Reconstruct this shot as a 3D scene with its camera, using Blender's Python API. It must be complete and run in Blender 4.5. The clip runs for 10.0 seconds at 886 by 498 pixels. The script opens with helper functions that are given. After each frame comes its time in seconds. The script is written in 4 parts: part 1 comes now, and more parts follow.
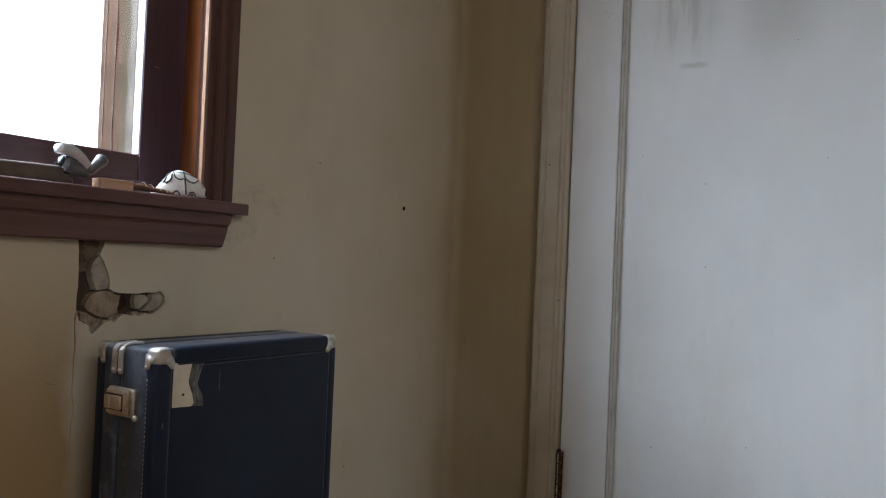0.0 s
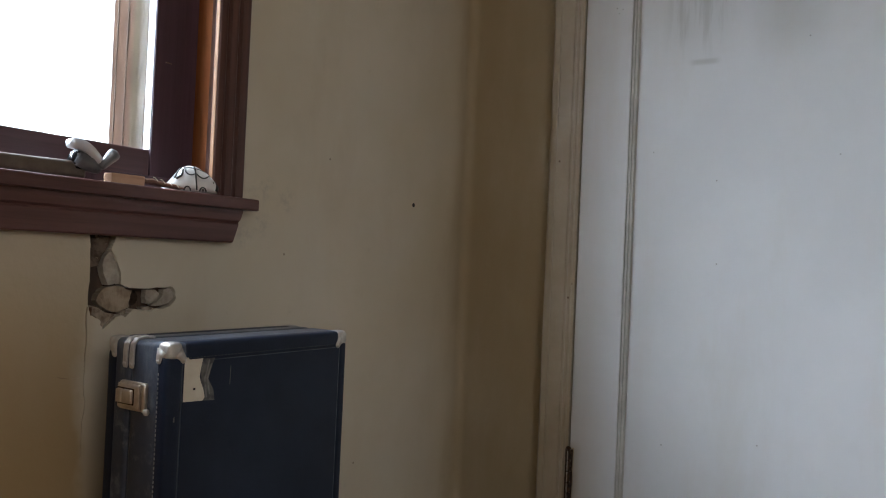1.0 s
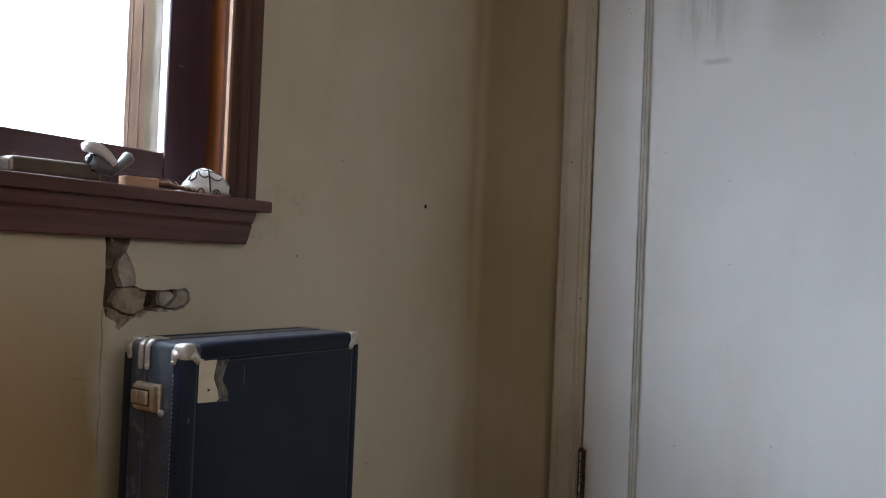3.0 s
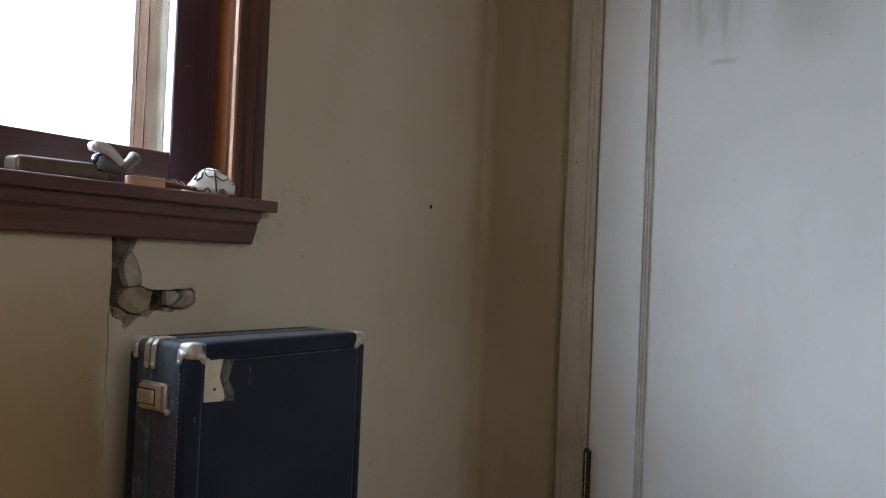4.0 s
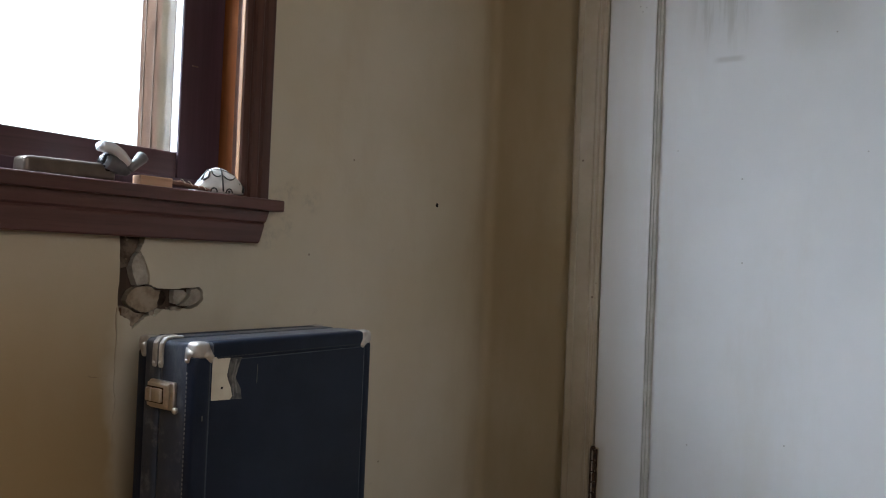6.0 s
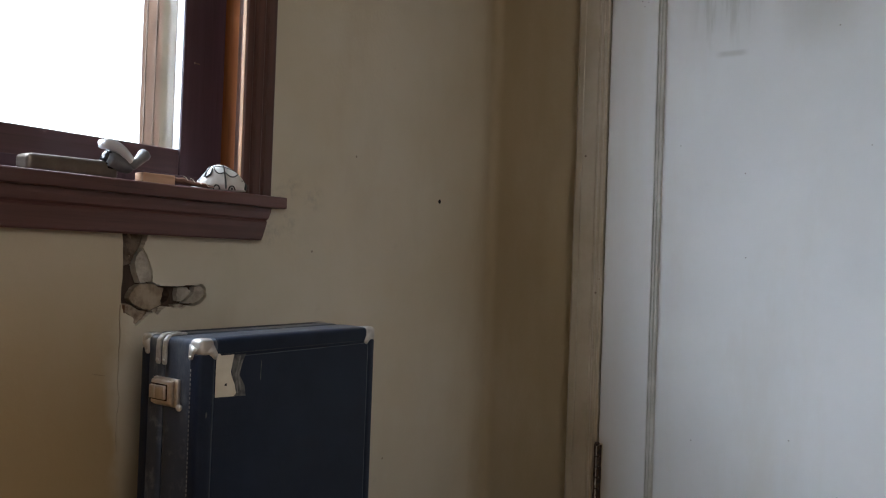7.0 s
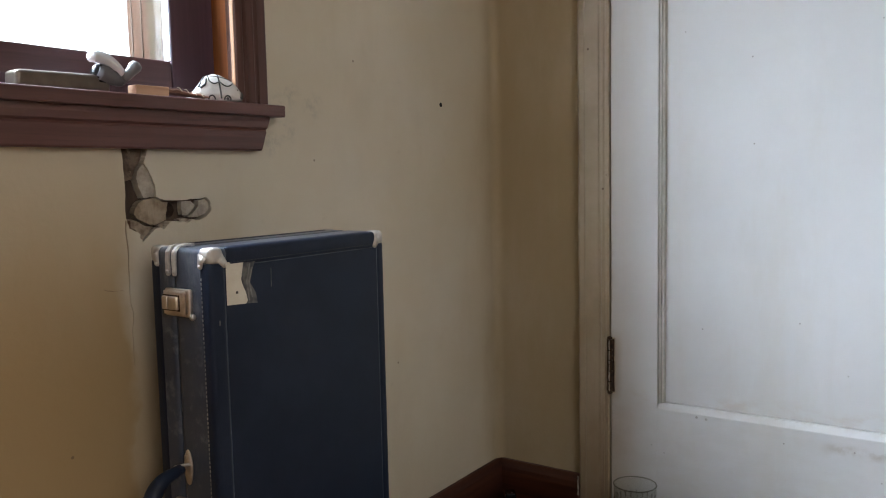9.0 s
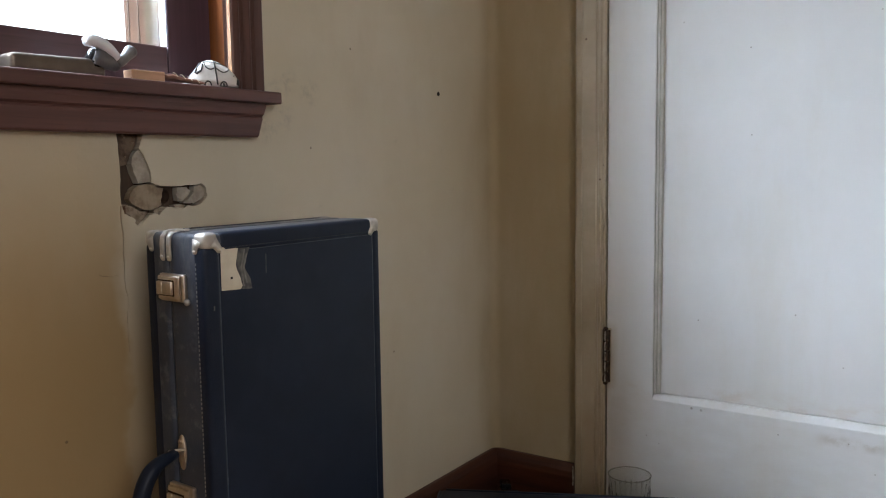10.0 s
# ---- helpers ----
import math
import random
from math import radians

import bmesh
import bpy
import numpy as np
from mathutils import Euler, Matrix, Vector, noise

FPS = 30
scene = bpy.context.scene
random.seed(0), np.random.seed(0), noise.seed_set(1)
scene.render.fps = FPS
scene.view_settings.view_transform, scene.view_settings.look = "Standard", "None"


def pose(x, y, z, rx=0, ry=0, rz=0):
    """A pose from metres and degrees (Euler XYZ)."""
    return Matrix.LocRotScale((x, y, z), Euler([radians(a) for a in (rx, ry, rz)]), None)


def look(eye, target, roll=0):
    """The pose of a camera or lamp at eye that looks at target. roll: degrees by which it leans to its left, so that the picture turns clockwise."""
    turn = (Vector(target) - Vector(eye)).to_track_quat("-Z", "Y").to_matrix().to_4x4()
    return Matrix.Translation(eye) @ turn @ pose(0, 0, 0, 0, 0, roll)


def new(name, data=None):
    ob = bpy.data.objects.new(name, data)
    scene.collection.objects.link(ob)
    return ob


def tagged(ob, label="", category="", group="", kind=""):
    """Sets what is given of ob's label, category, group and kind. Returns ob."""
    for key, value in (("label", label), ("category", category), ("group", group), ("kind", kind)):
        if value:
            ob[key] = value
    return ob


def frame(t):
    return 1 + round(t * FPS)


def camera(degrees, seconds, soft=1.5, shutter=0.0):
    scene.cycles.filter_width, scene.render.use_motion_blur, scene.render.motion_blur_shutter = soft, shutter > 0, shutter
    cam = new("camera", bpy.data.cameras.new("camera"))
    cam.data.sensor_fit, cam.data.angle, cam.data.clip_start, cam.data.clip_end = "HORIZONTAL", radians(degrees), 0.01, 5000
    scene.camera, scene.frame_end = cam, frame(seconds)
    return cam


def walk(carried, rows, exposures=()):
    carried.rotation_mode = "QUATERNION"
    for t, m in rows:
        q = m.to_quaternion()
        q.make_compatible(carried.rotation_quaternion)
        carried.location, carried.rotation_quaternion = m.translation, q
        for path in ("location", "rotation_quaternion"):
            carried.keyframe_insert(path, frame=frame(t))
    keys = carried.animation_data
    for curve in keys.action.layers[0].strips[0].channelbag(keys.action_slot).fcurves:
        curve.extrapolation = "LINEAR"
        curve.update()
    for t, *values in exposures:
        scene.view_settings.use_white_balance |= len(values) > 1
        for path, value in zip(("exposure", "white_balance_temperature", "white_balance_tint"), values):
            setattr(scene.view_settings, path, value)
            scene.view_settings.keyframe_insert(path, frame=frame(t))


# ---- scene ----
cam = camera(57.7, 10.0, soft=1.1)

PATH = [
    (0, (-1.265, -0.748, 0.67), (0.441, 0.294, 0.707), 2.4),
    (0.5, (-1.265, -0.746, 0.665), (0.435, 0.305, 0.704), 2.4),
    (1, (-1.265, -0.745, 0.666), (0.431, 0.314, 0.7), 2.5),
    (1.5, (-1.266, -0.745, 0.666), (0.425, 0.322, 0.701), 2.4),
    (2, (-1.267, -0.745, 0.666), (0.421, 0.329, 0.7), 2.5),
    (2.5, (-1.267, -0.746, 0.667), (0.416, 0.333, 0.7), 2.4),
    (4, (-1.267, -0.744, 0.665), (0.407, 0.349, 0.702), 2.4),
    (4.5, (-1.267, -0.749, 0.669), (0.403, 0.351, 0.702), 2.4),
    (5, (-1.269, -0.747, 0.669), (0.4, 0.356, 0.7), 2.5),
    (5.5, (-1.269, -0.747, 0.668), (0.398, 0.359, 0.698), 2.4),
    (7, (-1.268, -0.745, 0.664), (0.394, 0.367, 0.689), 2.0),
    (7.5, (-1.268, -0.747, 0.662), (0.39, 0.371, 0.648), 0.6),
    (8, (-1.266, -0.744, 0.655), (0.389, 0.374, 0.563), -1.0),
    (8.5, (-1.263, -0.745, 0.651), (0.387, 0.377, 0.518), -1.2),
    (9, (-1.261, -0.743, 0.645), (0.384, 0.379, 0.462), -1.2),
    (9.5, (-1.261, -0.747, 0.643), (0.381, 0.377, 0.442), -0.9),
    (10, (-1.259, -0.746, 0.639), (0.386, 0.373, 0.439), -0.8),
]
walk(cam, [(t, look(eye, target, roll)) for t, eye, target, roll in PATH],
     exposures=[(t, e, k, 10) for t, e, k in ((0, 0.26, 6180), (7.2, 0.26, 6180), (7.6, 0.3, 6200), (8.0, 0.55, 6190), (8.5, 0.85, 6210), (9.0, 0.9, 6210), (10.0, 0.85, 6220))])

# ---- light ----
world = bpy.data.worlds.new("sky")
scene.world = world
world.use_nodes = True
wn = world.node_tree
sky = wn.nodes.new("ShaderNodeTexSky")
sky.sky_type = "NISHITA"
sky.sun_disc = False
sky.sun_elevation = radians(42)
sky.sun_rotation = radians(200)
sky.dust_density = 4.0
wn.nodes["Background"].inputs["Strength"].default_value = 0.15
wn.links.new(sky.outputs["Color"], wn.nodes["Background"].inputs["Color"])


def area(name, eye, target, w, h, watts, colour):
    data = bpy.data.lights.new(name, "AREA")
    data.shape, data.size, data.size_y = "RECTANGLE", w, h
    data.energy, data.color = watts, colour
    ob = new(name, data)
    ob.matrix_world = look(eye, target)
    return ob


# the sky's light that falls through the window, and an added rear fill
area("window_daylight", (-1.25, 0.23, 1.04), (-1.25, -1.0, 1.04), 1.35, 0.76, 9.5, (0.88, 0.95, 1.0))
area("high_daylight", (-1.72, 1.0, 2.10), (-0.60, -0.55, 0.50), 2.35, 1.7, 215, (0.80, 0.90, 1.0))
# unseen lamp in the south opening, added to brighten the window wall
area("added_rear_fill", (-2.20, -2.72, 1.45), (-0.8, 0, 0.7), 1.05, 1.0, 5.9, (1.0, 0.935, 0.85))

FLOOR = 0.03


# ---- materials ----
def nodes(name, rough=0.6, metal=0.0):
    m = bpy.data.materials.new(name)
    m.use_nodes = True
    t = m.node_tree
    b = t.nodes["Principled BSDF"]
    b.inputs["Roughness"].default_value = rough
    b.inputs["Metallic"].default_value = metal
    return m, t, b


def noise_tex(t, scale, detail=4.0, rough=0.55, stretch=(1, 1, 1), offset=(0, 0, 0)):
    co = t.nodes.new("ShaderNodeTexCoord")
    mp = t.nodes.new("ShaderNodeMapping")
    mp.inputs["Scale"].default_value = stretch
    mp.inputs["Location"].default_value = offset
    n = t.nodes.new("ShaderNodeTexNoise")
    n.inputs["Scale"].default_value = scale
    n.inputs["Detail"].default_value = detail
    n.inputs["Roughness"].default_value = rough
    t.links.new(co.outputs["Object"], mp.inputs["Vector"])
    t.links.new(mp.outputs["Vector"], n.inputs["Vector"])
    return n.outputs["Fac"]


def ramp(t, fac, a, b):
    r = t.nodes.new("ShaderNodeMapRange")
    r.interpolation_type = "SMOOTHSTEP"
    r.inputs["From Min"].default_value = a
    r.inputs["From Max"].default_value = b
    t.links.new(fac, r.inputs["Value"])
    return r.outputs["Result"]


def mix(t, fac, a, b):
    n = t.nodes.new("ShaderNodeMix")
    n.data_type = "RGBA"
    for sock, v in ((n.inputs[0], fac), (n.inputs[6], a), (n.inputs[7], b)):
        if isinstance(v, (tuple, list)):
            sock.default_value = (*v, 1)
        elif isinstance(v, float):
            sock.default_value = v
        else:
            t.links.new(v, sock)
    return n.outputs[2]


def maths(t, op, a, b=0.0, c=0.0):
    n = t.nodes.new("ShaderNodeMath")
    n.operation = op
    for sock, v in zip(n.inputs, (a, b, c)):
        if isinstance(v, (int, float)):
            sock.default_value = v
        else:
            t.links.new(v, sock)
    return n.outputs[0]


def axis(t, which):
    co = t.nodes.new("ShaderNodeTexCoord")
    s = t.nodes.new("ShaderNodeSeparateXYZ")
    t.links.new(co.outputs["Object"], s.inputs[0])
    return s.outputs[which]


def finish(m, t, b, colour, bump=None, strength=0.15, depth=0.001, rough=None):
    if isinstance(colour, tuple):
        b.inputs["Base Color"].default_value = (*colour, 1)
    else:
        t.links.new(colour, b.inputs["Base Color"])
    if rough is not None:
        t.links.new(rough, b.inputs["Roughness"])
    if bump is not None:
        n = t.nodes.new("ShaderNodeBump")
        n.inputs["Strength"].default_value = strength
        n.inputs["Distance"].default_value = depth
        t.links.new(bump, n.inputs["Height"])
        t.links.new(n.outputs["Normal"], b.inputs["Normal"])
    return m


def spots(t, points, radius, soft=0.5):
    """A mask that is 1 within radius of each point of the object, for flecks and nail marks."""
    total = None
    co = t.nodes.new("ShaderNodeTexCoord")
    for p in points:
        d = t.nodes.new("ShaderNodeVectorMath")
        d.operation = "DISTANCE"
        t.links.new(co.outputs["Object"], d.inputs[0])
        d.inputs[1].default_value = p
        f = ramp(t, d.outputs["Value"], radius, radius * soft)
        total = f if total is None else maths(t, "MAXIMUM", total, f)
    return total


def plaster_mat():
    m, t, b = nodes("cream_wall_paint", 0.62)
    big = noise_tex(t, 2.2, 5, 0.6)
    mid = noise_tex(t, 9, 5, 0.6, (1, 1, 0.35))
    c = mix(t, ramp(t, big, 0.35, 0.68), (0.60, 0.535, 0.41), (0.66, 0.605, 0.50))
    c = mix(t, maths(t, "MULTIPLY", ramp(t, mid, 0.5, 0.75), 0.35), c, (0.52, 0.44, 0.32))
    # the older, yellowed board past the joint, with lower-left shade in its colour
    x = axis(t, 0)
    wob = maths(t, "MULTIPLY_ADD", noise_tex(t, 14, 3), 0.05, -0.025)
    yellow = ramp(t, maths(t, "ADD", x, wob), -0.738, -0.768)
    yellow = maths(t, "MULTIPLY", yellow, maths(t, "MULTIPLY_ADD", ramp(t, maths(t, "ADD", axis(t, 2), maths(t, "MULTIPLY", mid, 0.12)), 0.78, 0.50), 0.66, 0.20))
    low = maths(t, "MULTIPLY", ramp(t, axis(t, 2), 0.56, 0.40), ramp(t, maths(t, "ADD", x, maths(t, "MULTIPLY", big, 0.10)), -0.56, -0.72))
    yellow = maths(t, "MAXIMUM", yellow, maths(t, "MULTIPLY", low, 0.62))
    c = mix(t, yellow, c, (0.37, 0.245, 0.095))
    # shade of the inner corner and the whole east wall, painted brown
    corner_shade = maths(t, "MULTIPLY", ramp(t, maths(t, "ADD", x, maths(t, "MULTIPLY", mid, 0.10)), -0.02, 0.06), 0.68)
    c = mix(t, corner_shade, c, (0.36, 0.265, 0.125))
    fleck = spots(t, [(-0.385, 0, 0.806), (-0.47, 0, 0.668), (-0.60, 0, 0.70), (-0.83, 0, 0.374), (-0.30, 0, 0.36)], 0.0022)
    c = mix(t, maths(t, "MULTIPLY", fleck, 0.65), c, (0.12, 0.08, 0.05))
    smear = spots(t, [(-0.530, 0, 0.735), (-0.512, 0, 0.752), (-0.518, 0, 0.705), (-0.545, 0, 0.690), (-0.47, 0, 0.74)], 0.026, 0.1)
    smear = maths(t, "MULTIPLY", smear, ramp(t, noise_tex(t, 70, 6, 0.7), 0.42, 0.68))
    c = mix(t, maths(t, "MULTIPLY", smear, 0.4), c, (0.25, 0.24, 0.22))
    dirt = maths(t, "MULTIPLY", ramp(t, noise_tex(t, 26, 6, 0.7), 0.62, 0.78), 0.25)
    c = mix(t, dirt, c, (0.38, 0.33, 0.26))
    h = maths(t, "ADD", noise_tex(t, 160, 3), maths(t, "MULTIPLY", noise_tex(t, 18, 3), 2.5))
    return finish(m, t, b, c, h, 0.22, 0.0012)


def plain_mat(name, a, bcol, scale=6.0, rough=0.6, bump=0.1, grit=120.0, metal=0.0):
    m, t, b = nodes(name, rough, metal)
    c = mix(t, ramp(t, noise_tex(t, scale, 5, 0.6), 0.36, 0.66), a, bcol)
    r = maths(t, "MULTIPLY_ADD", noise_tex(t, scale * 3, 4), 0.24, rough - 0.12)
    return finish(m, t, b, c, noise_tex(t, grit, 3), bump, 0.0008, r)


def wood_mat(name, dark, light, along, rough=0.4, scale=38.0):
    m, t, b = nodes(name, rough)
    st = [1.0, 1.0, 1.0]
    st[along] = 0.045
    grain = noise_tex(t, scale, 7, 0.65, tuple(st))
    fine = noise_tex(t, scale * 5, 4, 0.6, tuple(st))
    patch = noise_tex(t, 5, 4)
    c = mix(t, ramp(t, grain, 0.34, 0.66), dark, light)
    c = mix(t, maths(t, "MULTIPLY", ramp(t, fine, 0.55, 0.7), 0.4), c, tuple(v * 0.45 for v in dark))
    c = mix(t, maths(t, "MULTIPLY", ramp(t, patch, 0.45, 0.7), 0.3), c, tuple(v * 0.7 for v in light))
    r = maths(t, "MULTIPLY_ADD", patch, 0.3, rough - 0.15)
    return finish(m, t, b, c, grain, 0.25, 0.0008, r)


def door_mat():
    m, t, b = nodes("white_door_paint", 0.38)
    big = noise_tex(t, 3.0, 5, 0.6)
    c = mix(t, ramp(t, big, 0.34, 0.68), (0.70, 0.71, 0.72), (0.76, 0.775, 0.79))
    streak = noise_tex(t, 7, 6, 0.65, (1, 1, 0.22))
    c = mix(t, maths(t, "MULTIPLY", ramp(t, streak, 0.5, 0.72), 0.30), c, (0.63, 0.60, 0.54))
    y, z = axis(t, 1), axis(t, 2)

    def inside(v, lo, hi, soft):
        return maths(t, "MULTIPLY", ramp(t, v, lo - soft, lo + soft), ramp(t, v, hi + soft, hi - soft))

    # dried drips on the upper part of the panel, ending in a smear
    drip = ramp(t, noise_tex(t, 60, 5, 0.6, (1, 1, 0.10)), 0.47, 0.62)
    zone = maths(t, "MULTIPLY", inside(y, -0.455, -0.365, 0.02), ramp(t, z, 0.985, 1.06))
    zone2 = maths(t, "MULTIPLY", inside(y, -0.585, -0.50, 0.03), ramp(t, z, 0.97, 1.05))
    smear = maths(t, "MULTIPLY", inside(y, -0.44, -0.40, 0.008), inside(z, 0.992, 1.000, 0.003))
    wet = maths(t, "ADD", maths(t, "MULTIPLY", drip, maths(t, "MULTIPLY", zone, 0.34)), maths(t, "MULTIPLY", zone, 0.18))
    wet = maths(t, "ADD", wet, maths(t, "ADD", maths(t, "MULTIPLY", zone2, 0.35), maths(t, "MULTIPLY", smear, 0.45)))
    c = mix(t, maths(t, "MINIMUM", wet, 0.85), c, (0.40, 0.40, 0.37))
    # a scuff on the bottom rail and dirt in the panel's lower edge
    scuff = maths(t, "MULTIPLY", inside(y, -0.64, -0.56, 0.02), inside(z, 0.232, 0.246, 0.007))
    scuff = maths(t, "MULTIPLY", scuff, ramp(t, noise_tex(t, 30, 5), 0.4, 0.65))
    c = mix(t, maths(t, "MULTIPLY", scuff, 0.6), c, (0.36, 0.31, 0.24))
    fl = [(-0.445, 0.810), (-0.449, 0.682), (-0.517, 0.416), (-0.583, 0.345), (-0.375, 0.395), (-0.345, 0.857), (-0.57, 1.02), (-0.615, 0.845)]
    f = spots(t, [(-0.001, a, h) for a, h in fl] + [(-0.0128, a, h) for a, h in ((-0.297, 0.198), (-0.318, 0.188), (-0.595, 0.238), (-0.50, 0.235), (-0.63, 0.20), (-0.283, 1.085), (-0.289, 1.091), (-0.279, 1.094))], 0.0016)
    f = maths(t, "MAXIMUM", f, spots(t, [(-0.0128, -0.37, 0.255), (-0.0128, -0.385, 0.254)], 0.0026))
    c = mix(t, maths(t, "MULTIPLY", f, maths(t, "MULTIPLY_ADD", noise_tex(t, 45, 2), 1.3, -0.15)), c, (0.22, 0.20, 0.17))
    # brown dirt by the hinge, heavier low down; the stile's soft shade painted in
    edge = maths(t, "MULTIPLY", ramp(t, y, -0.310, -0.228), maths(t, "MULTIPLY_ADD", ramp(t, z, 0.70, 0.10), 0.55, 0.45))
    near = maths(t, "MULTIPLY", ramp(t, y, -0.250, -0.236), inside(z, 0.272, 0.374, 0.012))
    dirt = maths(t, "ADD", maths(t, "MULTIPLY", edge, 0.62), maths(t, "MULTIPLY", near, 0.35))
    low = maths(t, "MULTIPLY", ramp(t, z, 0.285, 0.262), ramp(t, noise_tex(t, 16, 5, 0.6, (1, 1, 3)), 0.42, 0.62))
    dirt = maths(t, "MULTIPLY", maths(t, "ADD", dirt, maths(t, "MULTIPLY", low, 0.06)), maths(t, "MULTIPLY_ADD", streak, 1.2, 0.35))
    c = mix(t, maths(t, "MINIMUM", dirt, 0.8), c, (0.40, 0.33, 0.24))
    sill = maths(t, "MULTIPLY", inside(z, 0.262, 0.290, 0.012), ramp(t, noise_tex(t, 13, 5, 0.65, (1, 1, 2)), 0.45, 0.66))
    c = mix(t, maths(t, "MULTIPLY", sill, 0.32), c, (0.52, 0.42, 0.33))
    h = maths(t, "ADD", noise_tex(t, 90, 3, 0.5, (1, 1, 0.15)), maths(t, "MULTIPLY", noise_tex(t, 9, 3), 3.0))
    r = maths(t, "MULTIPLY_ADD", streak, 0.3, 0.26)
    return finish(m, t, b, c, h, 0.16, 0.0012, r)


def casing_mat():
    m, t, b = nodes("old_cream_gloss", 0.45)
    c = mix(t, ramp(t, noise_tex(t, 7, 5, 0.6), 0.36, 0.66), (0.43, 0.365, 0.255), (0.53, 0.465, 0.35))
    streak = ramp(t, noise_tex(t, 28, 6, 0.7, (1, 1, 0.08)), 0.48, 0.72)
    c = mix(t, maths(t, "MULTIPLY", streak, 0.4), c, (0.40, 0.31, 0.20))
    low = maths(t, "MULTIPLY", ramp(t, axis(t, 2), 0.55, 0.05), maths(t, "MULTIPLY_ADD", noise_tex(t, 18, 5, 0.65, (1, 1, 0.3)), 0.9, 0.05))
    c = mix(t, maths(t, "MULTIPLY", low, 0.95), c, (0.28, 0.18, 0.09))
    f = spots(t, [(-0.017, -0.215, 0.617), (-0.0165, -0.2195, 0.640), (-0.0175, -0.190, 0.845)], 0.0024)
    c = mix(t, maths(t, "MULTIPLY", f, 0.75), c, (0.10, 0.06, 0.035))
    r = maths(t, "MULTIPLY_ADD", streak, 0.25, 0.36)
    return finish(m, t, b, c, noise_tex(t, 70, 4, 0.6, (1, 1, 0.2)), 0.25, 0.001, r)


def thin_glass_mat():
    """Drinking glass: clear, with a gloss that grows towards grazing angles."""
    m = bpy.data.materials.new("drinking_glass")
    m.use_nodes = True
    t = m.node_tree
    clear = t.nodes.new("ShaderNodeBsdfTransparent")
    clear.inputs["Color"].default_value = (0.965, 0.97, 0.965, 1)
    shine = t.nodes.new("ShaderNodeBsdfGlossy")
    shine.inputs["Roughness"].default_value = 0.04
    lw = t.nodes.new("ShaderNodeLayerWeight")
    f = maths(t, "MULTIPLY_ADD", maths(t, "POWER", lw.outputs["Facing"], 4.0), 0.55, 0.03)
    mx = t.nodes.new("ShaderNodeMixShader")
    t.links.new(f, mx.inputs[0])
    t.links.new(clear.outputs[0], mx.inputs[1])
    t.links.new(shine.outputs[0], mx.inputs[2])
    t.links.new(mx.outputs[0], t.nodes["Material Output"].inputs["Surface"])
    return m


def leather_mat(name, wear, gloss):
    m, t, b = nodes(name, 0.42)
    b.inputs["Specular IOR Level"].default_value = 0.22 + 0.42 * wear
    worn = noise_tex(t, 11, 6, 0.65)
    fresh = mix(t, ramp(t, worn, 0.4, 0.7), (0.0038, 0.0090, 0.0240), (0.0078, 0.0150, 0.0350))
    # fading, with the grey-blue sheen of the lit side put into the colour
    faded_sheen = mix(t, ramp(t, worn, 0.3, 0.7), (0.024, 0.034, 0.056), (0.046, 0.060, 0.090))
    c = mix(t, float(min(1.0, wear * 1.5)), fresh, faded_sheen)
    scr = ramp(t, noise_tex(t, 42, 7, 0.78), 0.66 - wear * 0.2, 0.80 - wear * 0.2)
    c = mix(t, maths(t, "MULTIPLY", scr, wear), c, (0.13, 0.145, 0.175))
    if wear > 0.5:
        # rubbed pale by hands and straps round the upper end, window sheen painted in
        rub_sheen = maths(t, "MULTIPLY", ramp(t, noise_tex(t, 34, 7, 0.72, (1, 1, 0.4)), 0.44, 0.68), ramp(t, maths(t, "ADD", axis(t, 2), maths(t, "MULTIPLY", worn, 0.08)), 0.50, 0.60))
        c = mix(t, maths(t, "MULTIPLY", rub_sheen, 0.75), c, (0.17, 0.185, 0.205))
    v = t.nodes.new("ShaderNodeTexVoronoi")
    v.inputs["Scale"].default_value = 700
    co = t.nodes.new("ShaderNodeTexCoord")
    t.links.new(co.outputs["Object"], v.inputs["Vector"])
    r = maths(t, "MULTIPLY_ADD", worn, 0.35, gloss)
    return finish(m, t, b, c, v.outputs["Distance"], 0.25, 0.0005, r)


def glass_mat(name, tint, rough=0.0, ior=1.46):
    m, t, b = nodes(name, rough)
    b.inputs["Transmission Weight"].default_value = 1.0
    b.inputs["IOR"].default_value = ior
    b.inputs["Base Color"].default_value = (*tint, 1)
    return m


WALL = plaster_mat()
DOOR = door_mat()
CASING = casing_mat()
# pale casing edge; the window's light on it is put into the colour
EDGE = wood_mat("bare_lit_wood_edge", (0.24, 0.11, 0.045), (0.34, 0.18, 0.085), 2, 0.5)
CAULK = plain_mat("uneven_brown_caulk", (0.16, 0.11, 0.08), (0.42, 0.36, 0.29), 60, 0.8, 0.4)
TRIM_X = wood_mat("red_brown_wood_level", (0.085, 0.038, 0.035), (0.15, 0.070, 0.061), 0, 0.42)
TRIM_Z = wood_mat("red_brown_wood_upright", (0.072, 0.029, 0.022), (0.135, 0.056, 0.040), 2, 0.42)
# trim wood brightened to orange: the window's light is in the colour
JAMB = wood_mat("red_brown_wood_window_lit", (0.17, 0.050, 0.011), (0.28, 0.092, 0.022), 2, 0.4)
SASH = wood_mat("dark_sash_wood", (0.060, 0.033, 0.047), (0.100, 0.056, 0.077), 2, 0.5)
